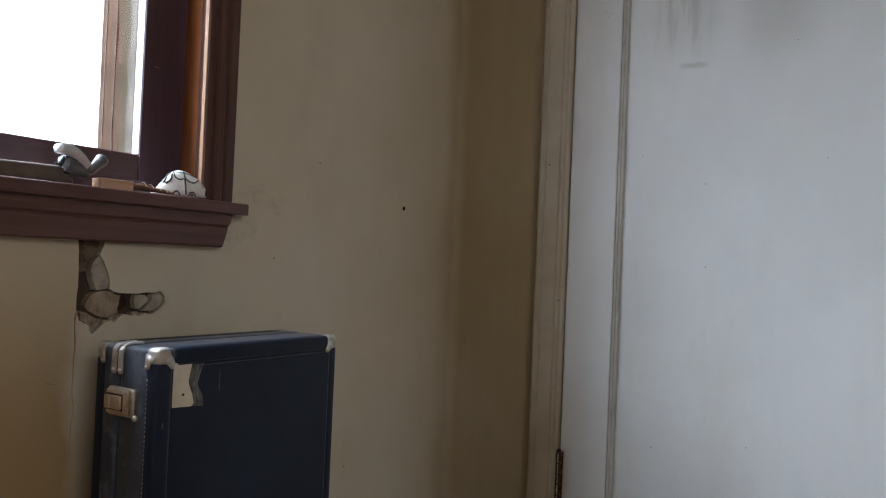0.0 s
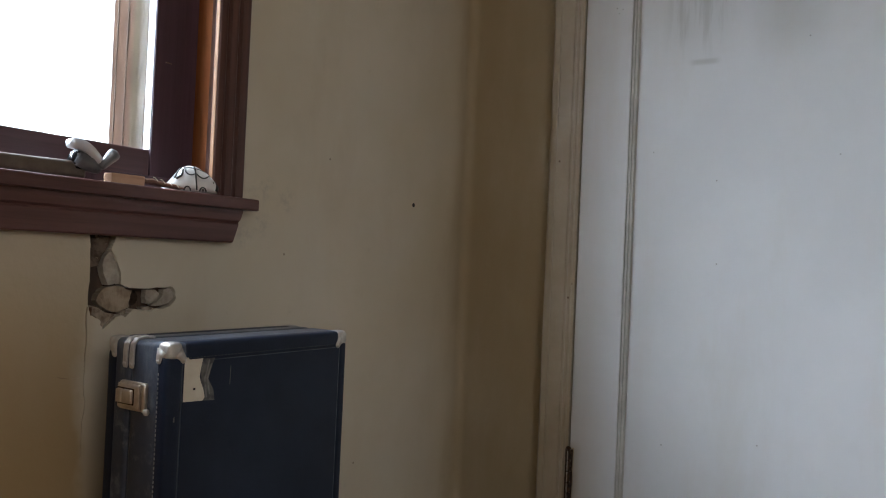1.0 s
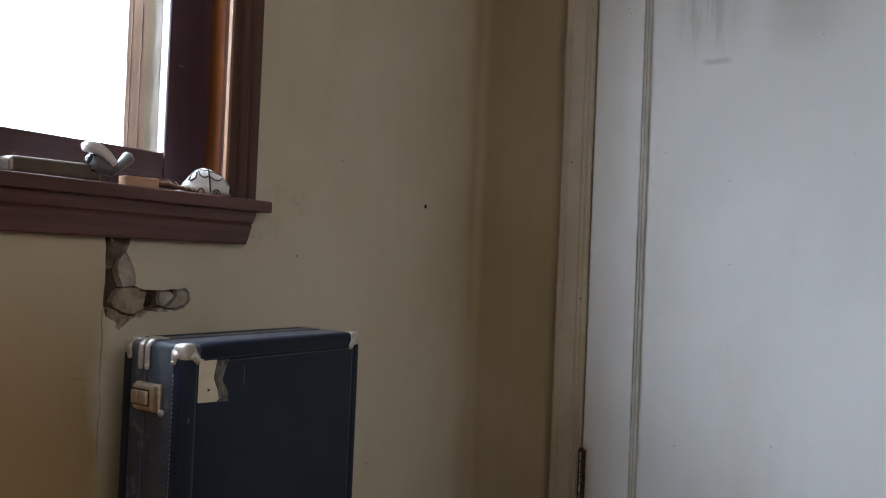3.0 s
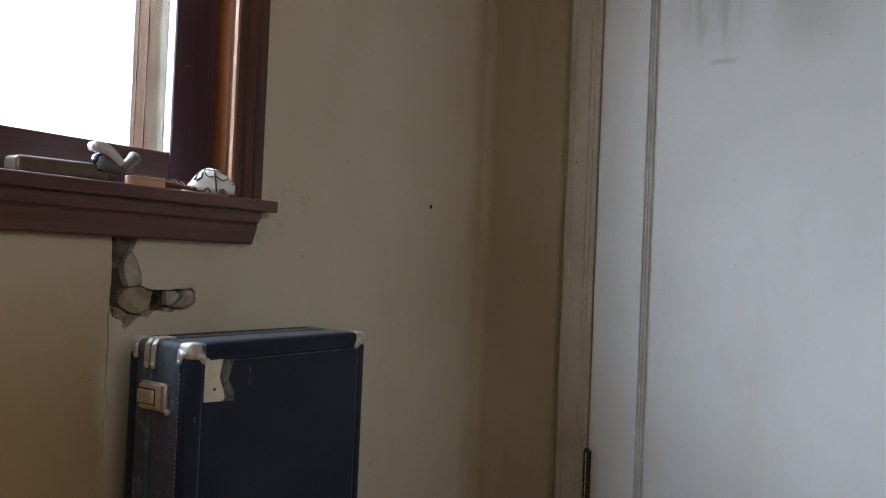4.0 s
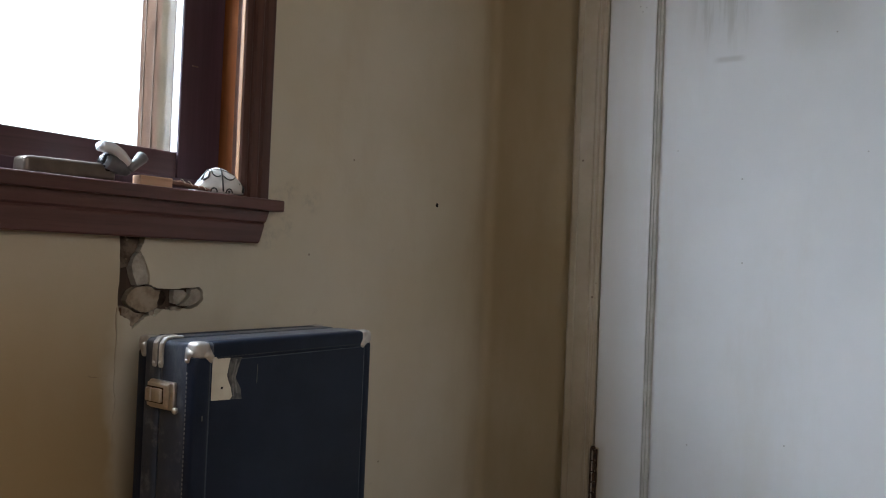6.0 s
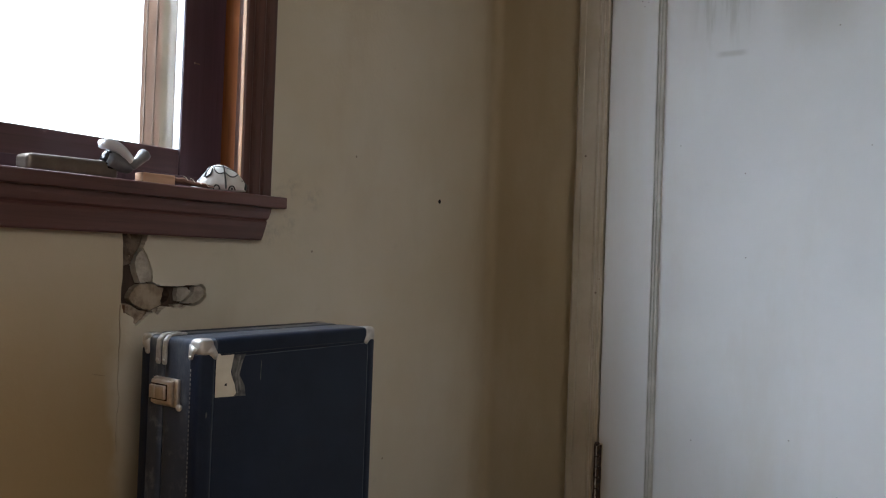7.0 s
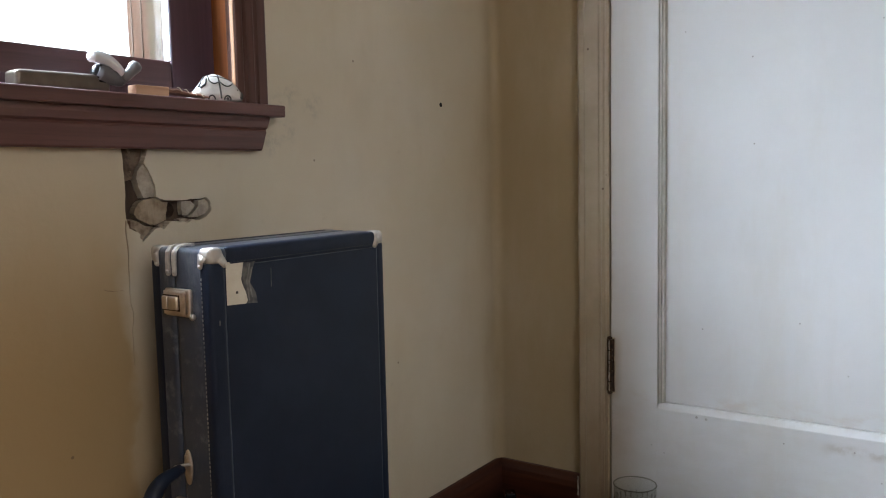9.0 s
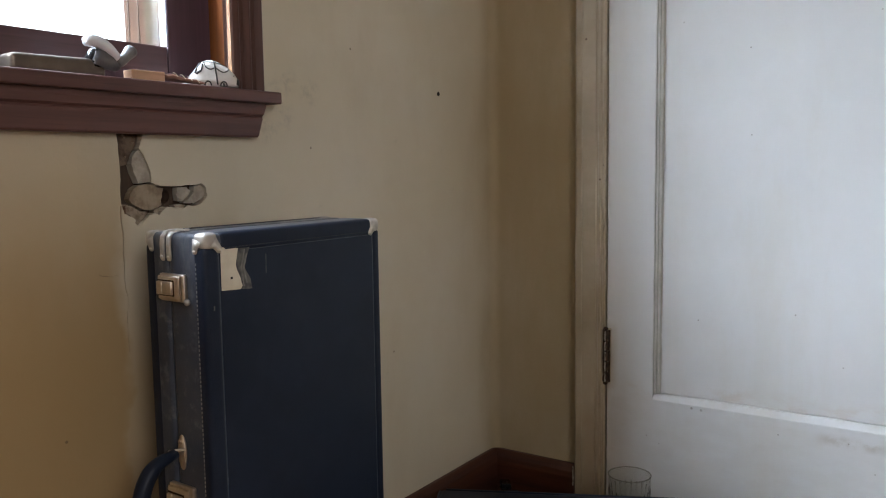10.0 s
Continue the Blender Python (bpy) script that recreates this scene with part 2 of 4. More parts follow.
# sash wood made lighter for the rail, window glare put into the colour
RAIL = wood_mat("glare_sash_rail_wood", (0.072, 0.036, 0.042), (0.115, 0.058, 0.064), 0, 0.45)
BASE_X = wood_mat("baseboard_wood_x", (0.044, 0.0115, 0.006), (0.086, 0.027, 0.012), 0, 0.58)
BASE_Y = wood_mat("baseboard_wood_y", (0.044, 0.0115, 0.006), (0.086, 0.027, 0.012), 1, 0.45)
OUTER = plain_mat("weathered_outer_frame", (0.050, 0.027, 0.017), (0.085, 0.050, 0.033), 22, 0.8, 0.0, 30)
OUTER_GREY = plain_mat("grey_green_outer_frame", (0.046, 0.034, 0.020), (0.074, 0.056, 0.036), 22, 0.8, 0.0, 30)
PALE_RIDGE = plain_mat("old_pale_outer_paint", (0.10, 0.075, 0.058), (0.15, 0.12, 0.10), 22, 0.8, 0.0, 30)
for dull in (OUTER, OUTER_GREY, PALE_RIDGE):
    dull.node_tree.nodes["Principled BSDF"].inputs["Specular IOR Level"].default_value = 0.05
SKY_LIT = plain_mat("sky_lit_white", (0.82, 0.82, 0.82), (0.86, 0.86, 0.86), 8, 0.5)
PLANK = wood_mat("floor_plank_wood", (0.20, 0.10, 0.04), (0.34, 0.185, 0.085), 0, 0.45)
CEIL = plain_mat("white_ceiling_paint", (0.74, 0.72, 0.68), (0.80, 0.78, 0.74), 3, 0.8)
LATH = wood_mat("old_brown_lath", (0.055, 0.035, 0.025), (0.13, 0.085, 0.06), 2, 0.8)
RAW = plain_mat("broken_plaster", (0.28, 0.23, 0.175), (0.50, 0.44, 0.365), 70, 0.9, 0.6, 260)
RAW_BROWN = plain_mat("crumbled_brown_plaster", (0.19, 0.14, 0.10), (0.36, 0.29, 0.22), 120, 0.9, 0.8, 240)
RAW_PALE = plain_mat("pale_loose_plaster", (0.34, 0.30, 0.25), (0.50, 0.455, 0.385), 50, 0.9, 0.5, 240)
RAW_WARM = plain_mat("tan_plaster", (0.26, 0.20, 0.14), (0.40, 0.325, 0.24), 60, 0.9, 0.6, 260)
TORN = plain_mat("torn_brown_paper", (0.065, 0.042, 0.03), (0.19, 0.14, 0.10), 60, 0.9, 0.8, 240)
LEATHER = leather_mat("navy_leatherette", 0.08, 0.28)
SCUFFED = leather_mat("scuffed_navy_leatherette", 0.70, 0.16)
MOULD = plain_mat("grey_reeded_moulding", (0.52, 0.52, 0.49), (0.66, 0.66, 0.63), 14, 0.5)
BLACK = plain_mat("black_seam", (0.006, 0.006, 0.007), (0.012, 0.012, 0.013), 20, 0.6)
THREAD = plain_mat("pale_thread", (0.16, 0.16, 0.155), (0.30, 0.29, 0.27), 60, 0.8)
DARK_THREAD = plain_mat("navy_thread", (0.030, 0.035, 0.045), (0.055, 0.06, 0.07), 60, 0.8)
CRACK = plain_mat("brown_crack_dirt", (0.075, 0.035, 0.018), (0.16, 0.085, 0.045), 120, 0.95)
NICKEL = plain_mat("worn_nickel", (0.56, 0.53, 0.50), (0.74, 0.72, 0.68), 60, 0.58, 0.12, 300, 1.0)
BRASS = plain_mat("dull_brass", (0.60, 0.53, 0.46), (0.78, 0.71, 0.64), 50, 0.38, 0.12, 300, 1.0)
PAPER = plain_mat("cream_label_paper", (0.62, 0.57, 0.47), (0.72, 0.68, 0.58), 30, 0.75)
FILM = plain_mat("torn_label_backing", (0.025, 0.028, 0.034), (0.13, 0.125, 0.115), 80, 0.4, 0.5, 200)
STRAND = plain_mat("grey_torn_paper", (0.12, 0.12, 0.12), (0.26, 0.25, 0.235), 90, 0.8)
INK = plain_mat("black_ink", (0.012, 0.011, 0.011), (0.02, 0.02, 0.02), 40, 0.5)
RUST = plain_mat("rusted_hinge_iron", (0.03, 0.02, 0.014), (0.10, 0.058, 0.034), 180, 0.7, 0.6, 400, 0.5)
CHIPPED = plain_mat("paint_chipped_iron", (0.30, 0.25, 0.20), (0.58, 0.53, 0.46), 160, 0.6, 0.4)
BRONZE = plain_mat("grey_bronze_cover", (0.13, 0.105, 0.085), (0.20, 0.165, 0.135), 25, 0.34, 0.05, 120, 0.55)
SILVER = plain_mat("silver_lever", (0.74, 0.74, 0.77), (0.82, 0.82, 0.84), 30, 0.35, 0.05, 120, 0.4)
KNOB = plain_mat("grey_knob_plastic", (0.10, 0.10, 0.105), (0.15, 0.15, 0.155), 30, 0.4)
PINE = wood_mat("raw_pine", (0.44, 0.25, 0.15), (0.60, 0.38, 0.25), 0, 0.65)
SPLINTER = wood_mat("dark_splinter_wood", (0.10, 0.045, 0.028), (0.22, 0.11, 0.075), 0, 0.5)
CERAMIC = plain_mat("white_glazed_clay", (0.54, 0.535, 0.52), (0.68, 0.67, 0.65), 45, 0.3, 0.1, 40)
GREY_GLAZE = plain_mat("grey_glaze", (0.16, 0.16, 0.165), (0.34, 0.34, 0.345), 120, 0.3, 0.1, 60)
PANE = glass_mat("window_glass", (1, 1, 1))
TUMBLER = thin_glass_mat()
RIM_GLASS = glass_mat("solid_clear_glass", (0.66, 0.66, 0.62), 0.0, 1.48)
RIB_GLASS = glass_mat("ribbed_glass", (0.96, 0.95, 0.92), 0.25, 1.18)
CLOTH = plain_mat("dark_cloth", (0.022, 0.019, 0.024), (0.05, 0.042, 0.048), 50, 0.9, 0.5, 500)
SHINY_BLACK = plain_mat("black_plastic", (0.006, 0.006, 0.008), (0.012, 0.012, 0.014), 40, 0.25)
HOLE = plain_mat("dark_nail_hole", (0.006, 0.005, 0.004), (0.012, 0.01, 0.008), 90, 0.9)


# ---- mesh tools ----
def put(name, bm, material, smooth=False):
    bmesh.ops.recalc_face_normals(bm, faces=bm.faces)
    me = bpy.data.meshes.new(name)
    bm.to_mesh(me)
    bm.free()
    me.materials.append(material)
    if smooth:
        me.shade_smooth()
    return new(name, me)


def part(name, bm, material, parent, label="", smooth=False):
    ob = put(name, bm, material, smooth)
    ob.parent = parent
    if label:
        tagged(ob, label)
    return ob


def structure(name, bm, material, label, category):
    return tagged(put(name, bm, material), label, category, kind="structure")


def holder(name, label, category, at=None, group="", kind=""):
    ob = new(name)
    ob.empty_display_size = 0.05
    if at is not None:
        ob.matrix_world = at
    return tagged(ob, label, category, group, kind)


def box(x0, x1, y0, y1, z0, z1, bevel=0.0, segs=2, bm=None):
    own = bmesh.new()
    r = bmesh.ops.create_cube(own, size=1.0)
    for v in own.verts:
        v.co = Vector((x0 + (v.co.x + 0.5) * (x1 - x0), y0 + (v.co.y + 0.5) * (y1 - y0), z0 + (v.co.z + 0.5) * (z1 - z0)))
    if bevel:
        bmesh.ops.bevel(own, geom=own.edges[:], offset=bevel, segments=segs, profile=0.6, affect="EDGES")
    if bm is None:
        return own
    join(bm, own)
    return bm


def join(bm, other):
    me = bpy.data.meshes.new("tmp")
    other.to_mesh(me)
    other.free()
    bm.from_mesh(me)
    bpy.data.meshes.remove(me)
    return bm


def prism(profile, a0, a1, place, shear=None):
    """A profile of (u, v) pairs carried from a0 to a1; place(u, v, a) gives the point. shear(u, v) moves the second end."""
    bm = bmesh.new()
    n = len(profile)
    ends = []
    for k, a in enumerate((a0, a1)):
        ends.append([bm.verts.new(place(u, v, a + (shear(u, v) if shear and k else 0.0))) for u, v in profile])
    for i in range(n):
        j = (i + 1) % n
        bm.faces.new((ends[0][i], ends[0][j], ends[1][j], ends[1][i]))
    for e in ends:
        f = bm.faces.new(e)
        bmesh.ops.triangulate(bm, faces=[f])
    return bm


def plate(outer, holes, depth0, depth1):
    """A wall-like plate in the x, z plane with holes through it, from y = depth0 to depth1."""
    bm = bmesh.new()
    edges = []
    for loop in [outer, *holes]:
        vs = [bm.verts.new((x, depth0, z)) for x, z in loop]
        edges += [bm.edges.new((vs[i], vs[(i + 1) % len(vs)])) for i in range(len(vs))]
    bmesh.ops.triangle_fill(bm, use_beauty=True, use_dissolve=False, edges=edges)
    got = bmesh.ops.extrude_face_region(bm, geom=bm.faces[:])
    for v in got["geom"]:
        if isinstance(v, bmesh.types.BMVert):
            v.co.y = depth1
    return bm


def tube(points, radius, sides=12, squash=1.0, caps=True):
    """A round bar along points; radius may be a function of the way along (0 to 1)."""
    bm = bmesh.new()
    pts = [Vector(p) for p in points]
    rings = []
    up = Vector((0.13, 0.97, 0.2))
    for i, p in enumerate(pts):
        d = (pts[min(i + 1, len(pts) - 1)] - pts[max(i - 1, 0)]).normalized()
        a = d.cross(up).normalized()
        b = d.cross(a).normalized()
        r = radius(i / (len(pts) - 1)) if callable(radius) else radius
        rings.append([bm.verts.new(p + a * math.cos(q) * r + b * math.sin(q) * r * squash) for q in (2 * math.pi * k / sides for k in range(sides))])
    for r0, r1 in zip(rings, rings[1:]):
        for k in range(sides):
            bm.faces.new((r0[k], r0[(k + 1) % sides], r1[(k + 1) % sides], r1[k]))
    if caps:
        bm.faces.new(rings[0])
        bm.faces.new(rings[-1])
    return bm


def lathe(profile, sides=40, ripple=None):
    """Turns (radius, height) pairs round the z axis. ripple(angle, r, h) gives an added radius."""
    bm = bmesh.new()
    rings = []
    for r, h in profile:
        rings.append([bm.verts.new(((r + (ripple(q, r, h) if ripple else 0)) * math.cos(q), (r + (ripple(q, r, h) if ripple else 0)) * math.sin(q), h))
                      for q in (2 * math.pi * k / sides for k in range(sides))])
    for r0, r1 in zip(rings, rings[1:]):
        for k in range(sides):
            bm.faces.new((r0[k], r0[(k + 1) % sides], r1[(k + 1) % sides], r1[k]))
    bm.faces.new(rings[0])
    bm.faces.new(rings[-1])
    return bm


def blob(cx, cy, cz, rx, ry, rz, rough, seed, subdiv=3, scale=60.0, turn=0.0):
    """A broken lump: a stretched ball with an uneven skin."""
    bm = bmesh.new()
    bmesh.ops.create_icosphere(bm, subdivisions=subdiv, radius=1.0)
    rot = Matrix.Rotation(turn, 3, "Y")
    for v in bm.verts:
        p = Vector((v.co.x * rx, v.co.y * ry, v.co.z * rz))
        n = noise.noise(p * scale + Vector((seed * 7.3, seed * 3.1, seed))) + 0.5 * noise.noise(p * scale * 2.7 + Vector((seed, 0, 0)))
        p *= 1 + rough * n
        v.co = rot @ p + Vector((cx, cy, cz))
    return bm


# ---- the room's shell ----
XW, YS, TOP = -2.9, -2.6, 2.42
WIN = (-1.28, -0.575, 0.700, 1.40)          # the opening in the window wall: x, x, z, z


def rect(x0, x1, z0, z1):
    return [(x0, z0), (x1, z0), (x1, z1), (x0, z1)]


def ragged(points, wobble, seed, steps=4):
    """Cuts each side of an outline into short uneven steps, as plaster breaks."""
    out = []
    n = len(points)
    for i in range(n):
        a, b = Vector(points[i]), Vector(points[(i + 1) % n])
        for k in range(steps):
            p = a.lerp(b, k / steps)
            d = (b - a).orthogonal().normalized()
            w = noise.noise(Vector((p.x * 300 + seed, p.y * 300, seed))) * wobble if k else 0
            out.append((p.x + d.x * w, p.y + d.y * w))
    return out


# where the plaster has come away under the window, with the joint that runs down from it
GAP = ragged([(-0.757, 0.682), (-0.7556, 0.664), (-0.7548, 0.640), (-0.7554, 0.607), (-0.752, 0.596), (-0.741, 0.591), (-0.7365, 0.581),
              (-0.730, 0.586), (-0.722, 0.593), (-0.714, 0.595), (-0.7095, 0.5925), (-0.7055, 0.597), (-0.698, 0.601), (-0.679, 0.598), (-0.672, 0.601),
              (-0.6625, 0.600), (-0.6515, 0.6035), (-0.644, 0.611), (-0.6455, 0.621), (-0.6515, 0.6255), (-0.659, 0.6238), (-0.685, 0.6232), (-0.707, 0.624),
              (-0.7175, 0.628), (-0.7177, 0.638), (-0.722, 0.650), (-0.7278, 0.660), (-0.731, 0.665), (-0.7275, 0.672), (-0.724, 0.682)], 0.0016, 3)
JOINT = [(-0.7556 + 0.0022 * noise.noise(Vector((0, 4, k * 0.42))) + (0.0030 if k in (10, 11) else 0.0) + 0.0007 * noise.noise(Vector((0, 0, k * 1.7))), 0.606 - k * 0.0098) for k in range(17)]
JOINT = [(x - 0.0008 + 0.0006 * i / 17, z) for i, (x, z) in enumerate(JOINT)] + [(x + 0.0008 - 0.0006 * i / 17, z) for i, (x, z) in reversed(list(enumerate(JOINT)))]
JOINT[0] = (JOINT[0][0], 0.6045)
JOINT[-1] = (JOINT[-1][0], 0.6045)
SIDE = [(-0.7590 - k * 0.0037, 0.5325 + 0.0008 * noise.noise(Vector((k * 0.9, 2, 0))) + 0.00022 * max(0, k - 3) ** 2) for k in range(8)]
SIDE = SIDE + [(x, z - 0.0006 + 0.00005 * (8 - i)) for i, (x, z) in reversed(list(enumerate(SIDE)))]

round_hole = [(-0.6950 + 0.0088 * math.cos(a), 0.6125 + 0.0088 * math.sin(a)) for a in (2 * math.pi * k / 16 for k in range(16))]
wall_north = structure("wall_north", plate(rect(XW, 0.15, -0.05, TOP), [rect(*WIN), round_hole], 0.0125, 0.18), LATH,
                       "window wall core of old brown boards", "wall")
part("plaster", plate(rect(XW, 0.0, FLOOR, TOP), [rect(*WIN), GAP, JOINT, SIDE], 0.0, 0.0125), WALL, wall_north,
     "cream painted plaster, yellowed, cracked and broken under the window")


def chip(outline, y0, y1, seed, wobble=0.0012, bulge=0.0):
    """A broken piece of plaster: an uneven slab whose face swells and dips, y0 its face and y1 its back."""
    bm = plate(ragged(outline, wobble, seed, 3), [], y0, y1)
    bmesh.ops.subdivide_edges(bm, edges=bm.edges[:], cuts=2, use_grid_fill=True)
    cx = sum(u for u, v in outline) / len(outline)
    cz = sum(v for u, v in outline) / len(outline)
    reach = max(math.hypot(u - cx, v - cz) for u, v in outline)
    for v in bm.verts:
        if v.co.y < (y0 + y1) / 2:
            d = math.hypot(v.co.x - cx, v.co.z - cz) / reach
            v.co.y += 0.0008 * noise.noise(Vector((v.co.x * 260, seed, v.co.z * 260))) - bulge * max(0.0, 1 - d * d)
    return bm


STRIP = [(-0.7314, 0.663), (-0.7272, 0.6575), (-0.7225, 0.648), (-0.7188, 0.6365), (-0.7188, 0.629), (-0.7325, 0.627), (-0.737, 0.637), (-0.740, 0.648), (-0.7385, 0.655), (-0.735, 0.660)]
LUMP = [(-0.7325, 0.6253), (-0.723, 0.6266), (-0.715, 0.6258), (-0.709, 0.6222), (-0.7005, 0.6215), (-0.7035, 0.6145), (-0.7050, 0.608), (-0.7045, 0.603), (-0.712, 0.6005), (-0.718, 0.598),
        (-0.725, 0.5985), (-0.7318, 0.601), (-0.7405, 0.606), (-0.744, 0.611), (-0.742, 0.617), (-0.7378, 0.6222)]
RUBBLE = [(-0.753, 0.6055), (-0.745, 0.6045), (-0.734, 0.599), (-0.725, 0.597), (-0.7215, 0.594), (-0.729, 0.5875), (-0.7365, 0.582), (-0.7395, 0.585), (-0.738, 0.5905), (-0.7467, 0.5955), (-0.7512, 0.600)]
FLAP_A = [(-0.6845, 0.6217), (-0.672, 0.6218), (-0.666, 0.6172), (-0.670, 0.612), (-0.678, 0.606), (-0.684, 0.607), (-0.6852, 0.614)]
FLAP_B = [(-0.6622, 0.622), (-0.6533, 0.6238), (-0.648, 0.620), (-0.6472, 0.6125), (-0.654, 0.6065), (-0.663, 0.6036), (-0.673, 0.6038), (-0.6764, 0.6046), (-0.6675, 0.6102), (-0.662, 0.616)]
TORN_TOP = [(-0.7557, 0.681), (-0.728, 0.6815), (-0.7315, 0.668), (-0.7394, 0.656), (-0.742, 0.647), (-0.7515, 0.645), (-0.7545, 0.662)]
part("plaster_chunk", chip(STRIP, 0.0010, 0.0110, 1, 0.0006), RAW_PALE, wall_north, "loose whitish plaster strip")
part("plaster_chunk", chip(LUMP, 0.0030, 0.0115, 2, 0.0008, 0.0022), RAW_WARM, wall_north, "rounded tan plaster lump")
part("plaster_chunk", chip(RUBBLE, 0.0030, 0.0115, 4, 0.0022), RAW_BROWN, wall_north, "crumbled grey-brown plaster edge")
part("plaster_chunk", chip([(-0.688, 0.6022), (-0.678, 0.6032), (-0.6735, 0.6012), (-0.6785, 0.5990), (-0.686, 0.600)], 0.0030, 0.0110, 8, 0.0008), RAW, wall_north)
part("plaster_chunk", chip([(-0.7140, 0.5985), (-0.7075, 0.6000), (-0.7075, 0.5965), (-0.7100, 0.5935), (-0.7135, 0.5950)], 0.0035, 0.0110, 6, 0.0008), RAW, wall_north)
part("plaster_flap", chip(FLAP_A, 0.0012, 0.0085, 9, 0.0006), RAW_PALE, wall_north, "loose painted plaster flap")
part("plaster_flap", chip(FLAP_B, 0.0006, 0.0080, 5, 0.0005), RAW_PALE, wall_north, "loose painted plaster flap with a curved edge")
part("torn_backing", chip(TORN_TOP, 0.0060, 0.0115, 11, 0.0024, 0.001), TORN, wall_north, "torn brown backing paper")
part("torn_backing", chip([(-0.7530, 0.646), (-0.7495, 0.6465), (-0.7480, 0.632), (-0.7490, 0.612), (-0.7525, 0.610)], 0.0090, 0.0122, 12, 0.002), TORN, wall_north)
for k in range(5, 16):
    a = noise.random() * 6.28
    cx, cz = (-0.7505 + 0.016 * noise.random(), 0.650 + 0.028 * noise.random()) if k < 9 else (-0.748 + 0.020 * noise.random(), 0.588 + 0.015 * noise.random())
    part("crumb", blob(cx, 0.0055, cz, 0.0011 + 0.0010 * noise.random(), 0.0012, 0.0009 + 0.0008 * noise.random(), 0.4, k, 2, 300, turn=a), RAW_BROWN, wall_north)
part("crack_dirt", plate(rect(-0.7595, -0.7495, 0.44, 0.6040), [], 0.0016, 0.0032), CRACK, wall_north, "brown dirt in the joint")
part("crack_dirt", plate(rect(-0.788, -0.7600, 0.525, 0.543), [], 0.0016, 0.0032), CRACK, wall_north)
nail = lathe([(0.0003, -0.0006), (0.0025, -0.0006), (0.0028, 0.0), (0.0012, 0.0004), (0.0003, 0.0005)], 14)
bmesh.ops.transform(nail, matrix=pose(-0.1700, -0.0006, 0.7585, 90) @ Matrix.Scale(1.3, 4), verts=nail.verts)
part("nail_head", nail, HOLE, wall_north, "small black nail head")

D0, D1, DT = -0.2275, -0.985, 2.06           # the door's edges along y, and its top
bm = box(0.0125, 0.15, 0.0125, D0 + 0.004, -0.05, TOP)
box(0.0125, 0.15, D1 - 0.012, YS, -0.05, TOP, bm=bm)
box(0.0125, 0.15, D0 + 0.004, D1 - 0.012, DT + 0.01, TOP, bm=bm)
wall_east = structure("wall_east", bm, LATH, "door wall core behind the plaster", "wall")
part("plaster", box(0, 0.0125, 0.0, D0 + 0.004, FLOOR, TOP), WALL, wall_east, "cream painted plaster beside the corner, with shade painted in")
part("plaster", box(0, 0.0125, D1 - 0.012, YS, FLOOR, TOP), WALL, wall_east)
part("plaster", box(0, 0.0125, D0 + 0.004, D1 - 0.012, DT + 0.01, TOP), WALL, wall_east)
RC = 0.017
bm = bmesh.new()
arcs = [[bm.verts.new((-RC + RC * math.sin(q), -RC + RC * math.cos(q), z)) for q in (math.pi / 2 * k / 12 for k in range(13))] for z in (0.1195, TOP)]
for k in range(12):
    bm.faces.new((arcs[0][k], arcs[0][k + 1], arcs[1][k + 1], arcs[1][k]))
bmesh.ops.translate(bm, verts=bm.verts, vec=(-0.0002, -0.0002, 0))
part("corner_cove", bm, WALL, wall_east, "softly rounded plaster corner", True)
structure("hall_wall", box(0.9, 1.0, -1.6, 0.3, 0, TOP), WALL, "plain cream wall behind the closed door", "wall")
# south wall; its opening is made up for the added rear lamp
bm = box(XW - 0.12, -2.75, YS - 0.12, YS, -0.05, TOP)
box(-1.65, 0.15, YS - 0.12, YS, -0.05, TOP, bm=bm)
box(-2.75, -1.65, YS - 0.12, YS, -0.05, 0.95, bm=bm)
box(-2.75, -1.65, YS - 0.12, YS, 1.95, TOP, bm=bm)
structure("wall_south", bm, WALL, "cream painted wall with an added opening, unseen", "wall")
structure("wall_west", box(XW - 0.12, XW, YS, 0.16, -0.05, TOP), WALL, "plain cream painted wall", "wall")
structure("ceiling", box(XW - 0.12, 0.15, YS - 0.12, 0.16, TOP, TOP + 0.1), CEIL, "flat white painted ceiling", "ceiling")
floor = structure("floor", box(XW - 0.12, 0.15, YS - 0.12, 0.16, -0.05, FLOOR - 0.012), LATH, "dark subfloor under brown wooden planks", "floor")
structure("ground", box(-400, 400, -400, 400, -0.6, -0.5), plain_mat("pale_ground", (0.25, 0.25, 0.2), (0.35, 0.34, 0.3), 0.5, 0.9), "pale bare ground outside", "ground")


def base_profile(h):
    return [(0, 0), (0.015, 0), (0.015, h - 0.022), (0.013, h - 0.012), (0.009, h - 0.006), (0.006, h), (0, h)]


BH = 0.120 - FLOOR
baseboard = holder("baseboard", "red-brown stained wooden baseboard in the corner", "baseboard", kind="structure")
part("board", prism(base_profile(BH), XW, -0.0, lambda u, v, a: (a, -u, FLOOR + v), lambda u, v: -u), BASE_X, baseboard)
part("board", prism(base_profile(BH), 0.0, -0.168, lambda u, v, a: (-u, a, FLOOR + v)), BASE_Y, baseboard)

sliver = [(-0.0165, -0.1675 + 0.0012 * noise.noise(Vector((q * 5, 0, 3))), 0.086 + 0.034 * q) for q in (k / 9 for k in range(10))]
part("paint_sliver", tube(sliver, lambda q: 0.0011 + 0.0008 * noise.noise(Vector((q * 6, 1, 0))), 6), CHIPPED, baseboard, "chipped pale sliver at the casing's foot")

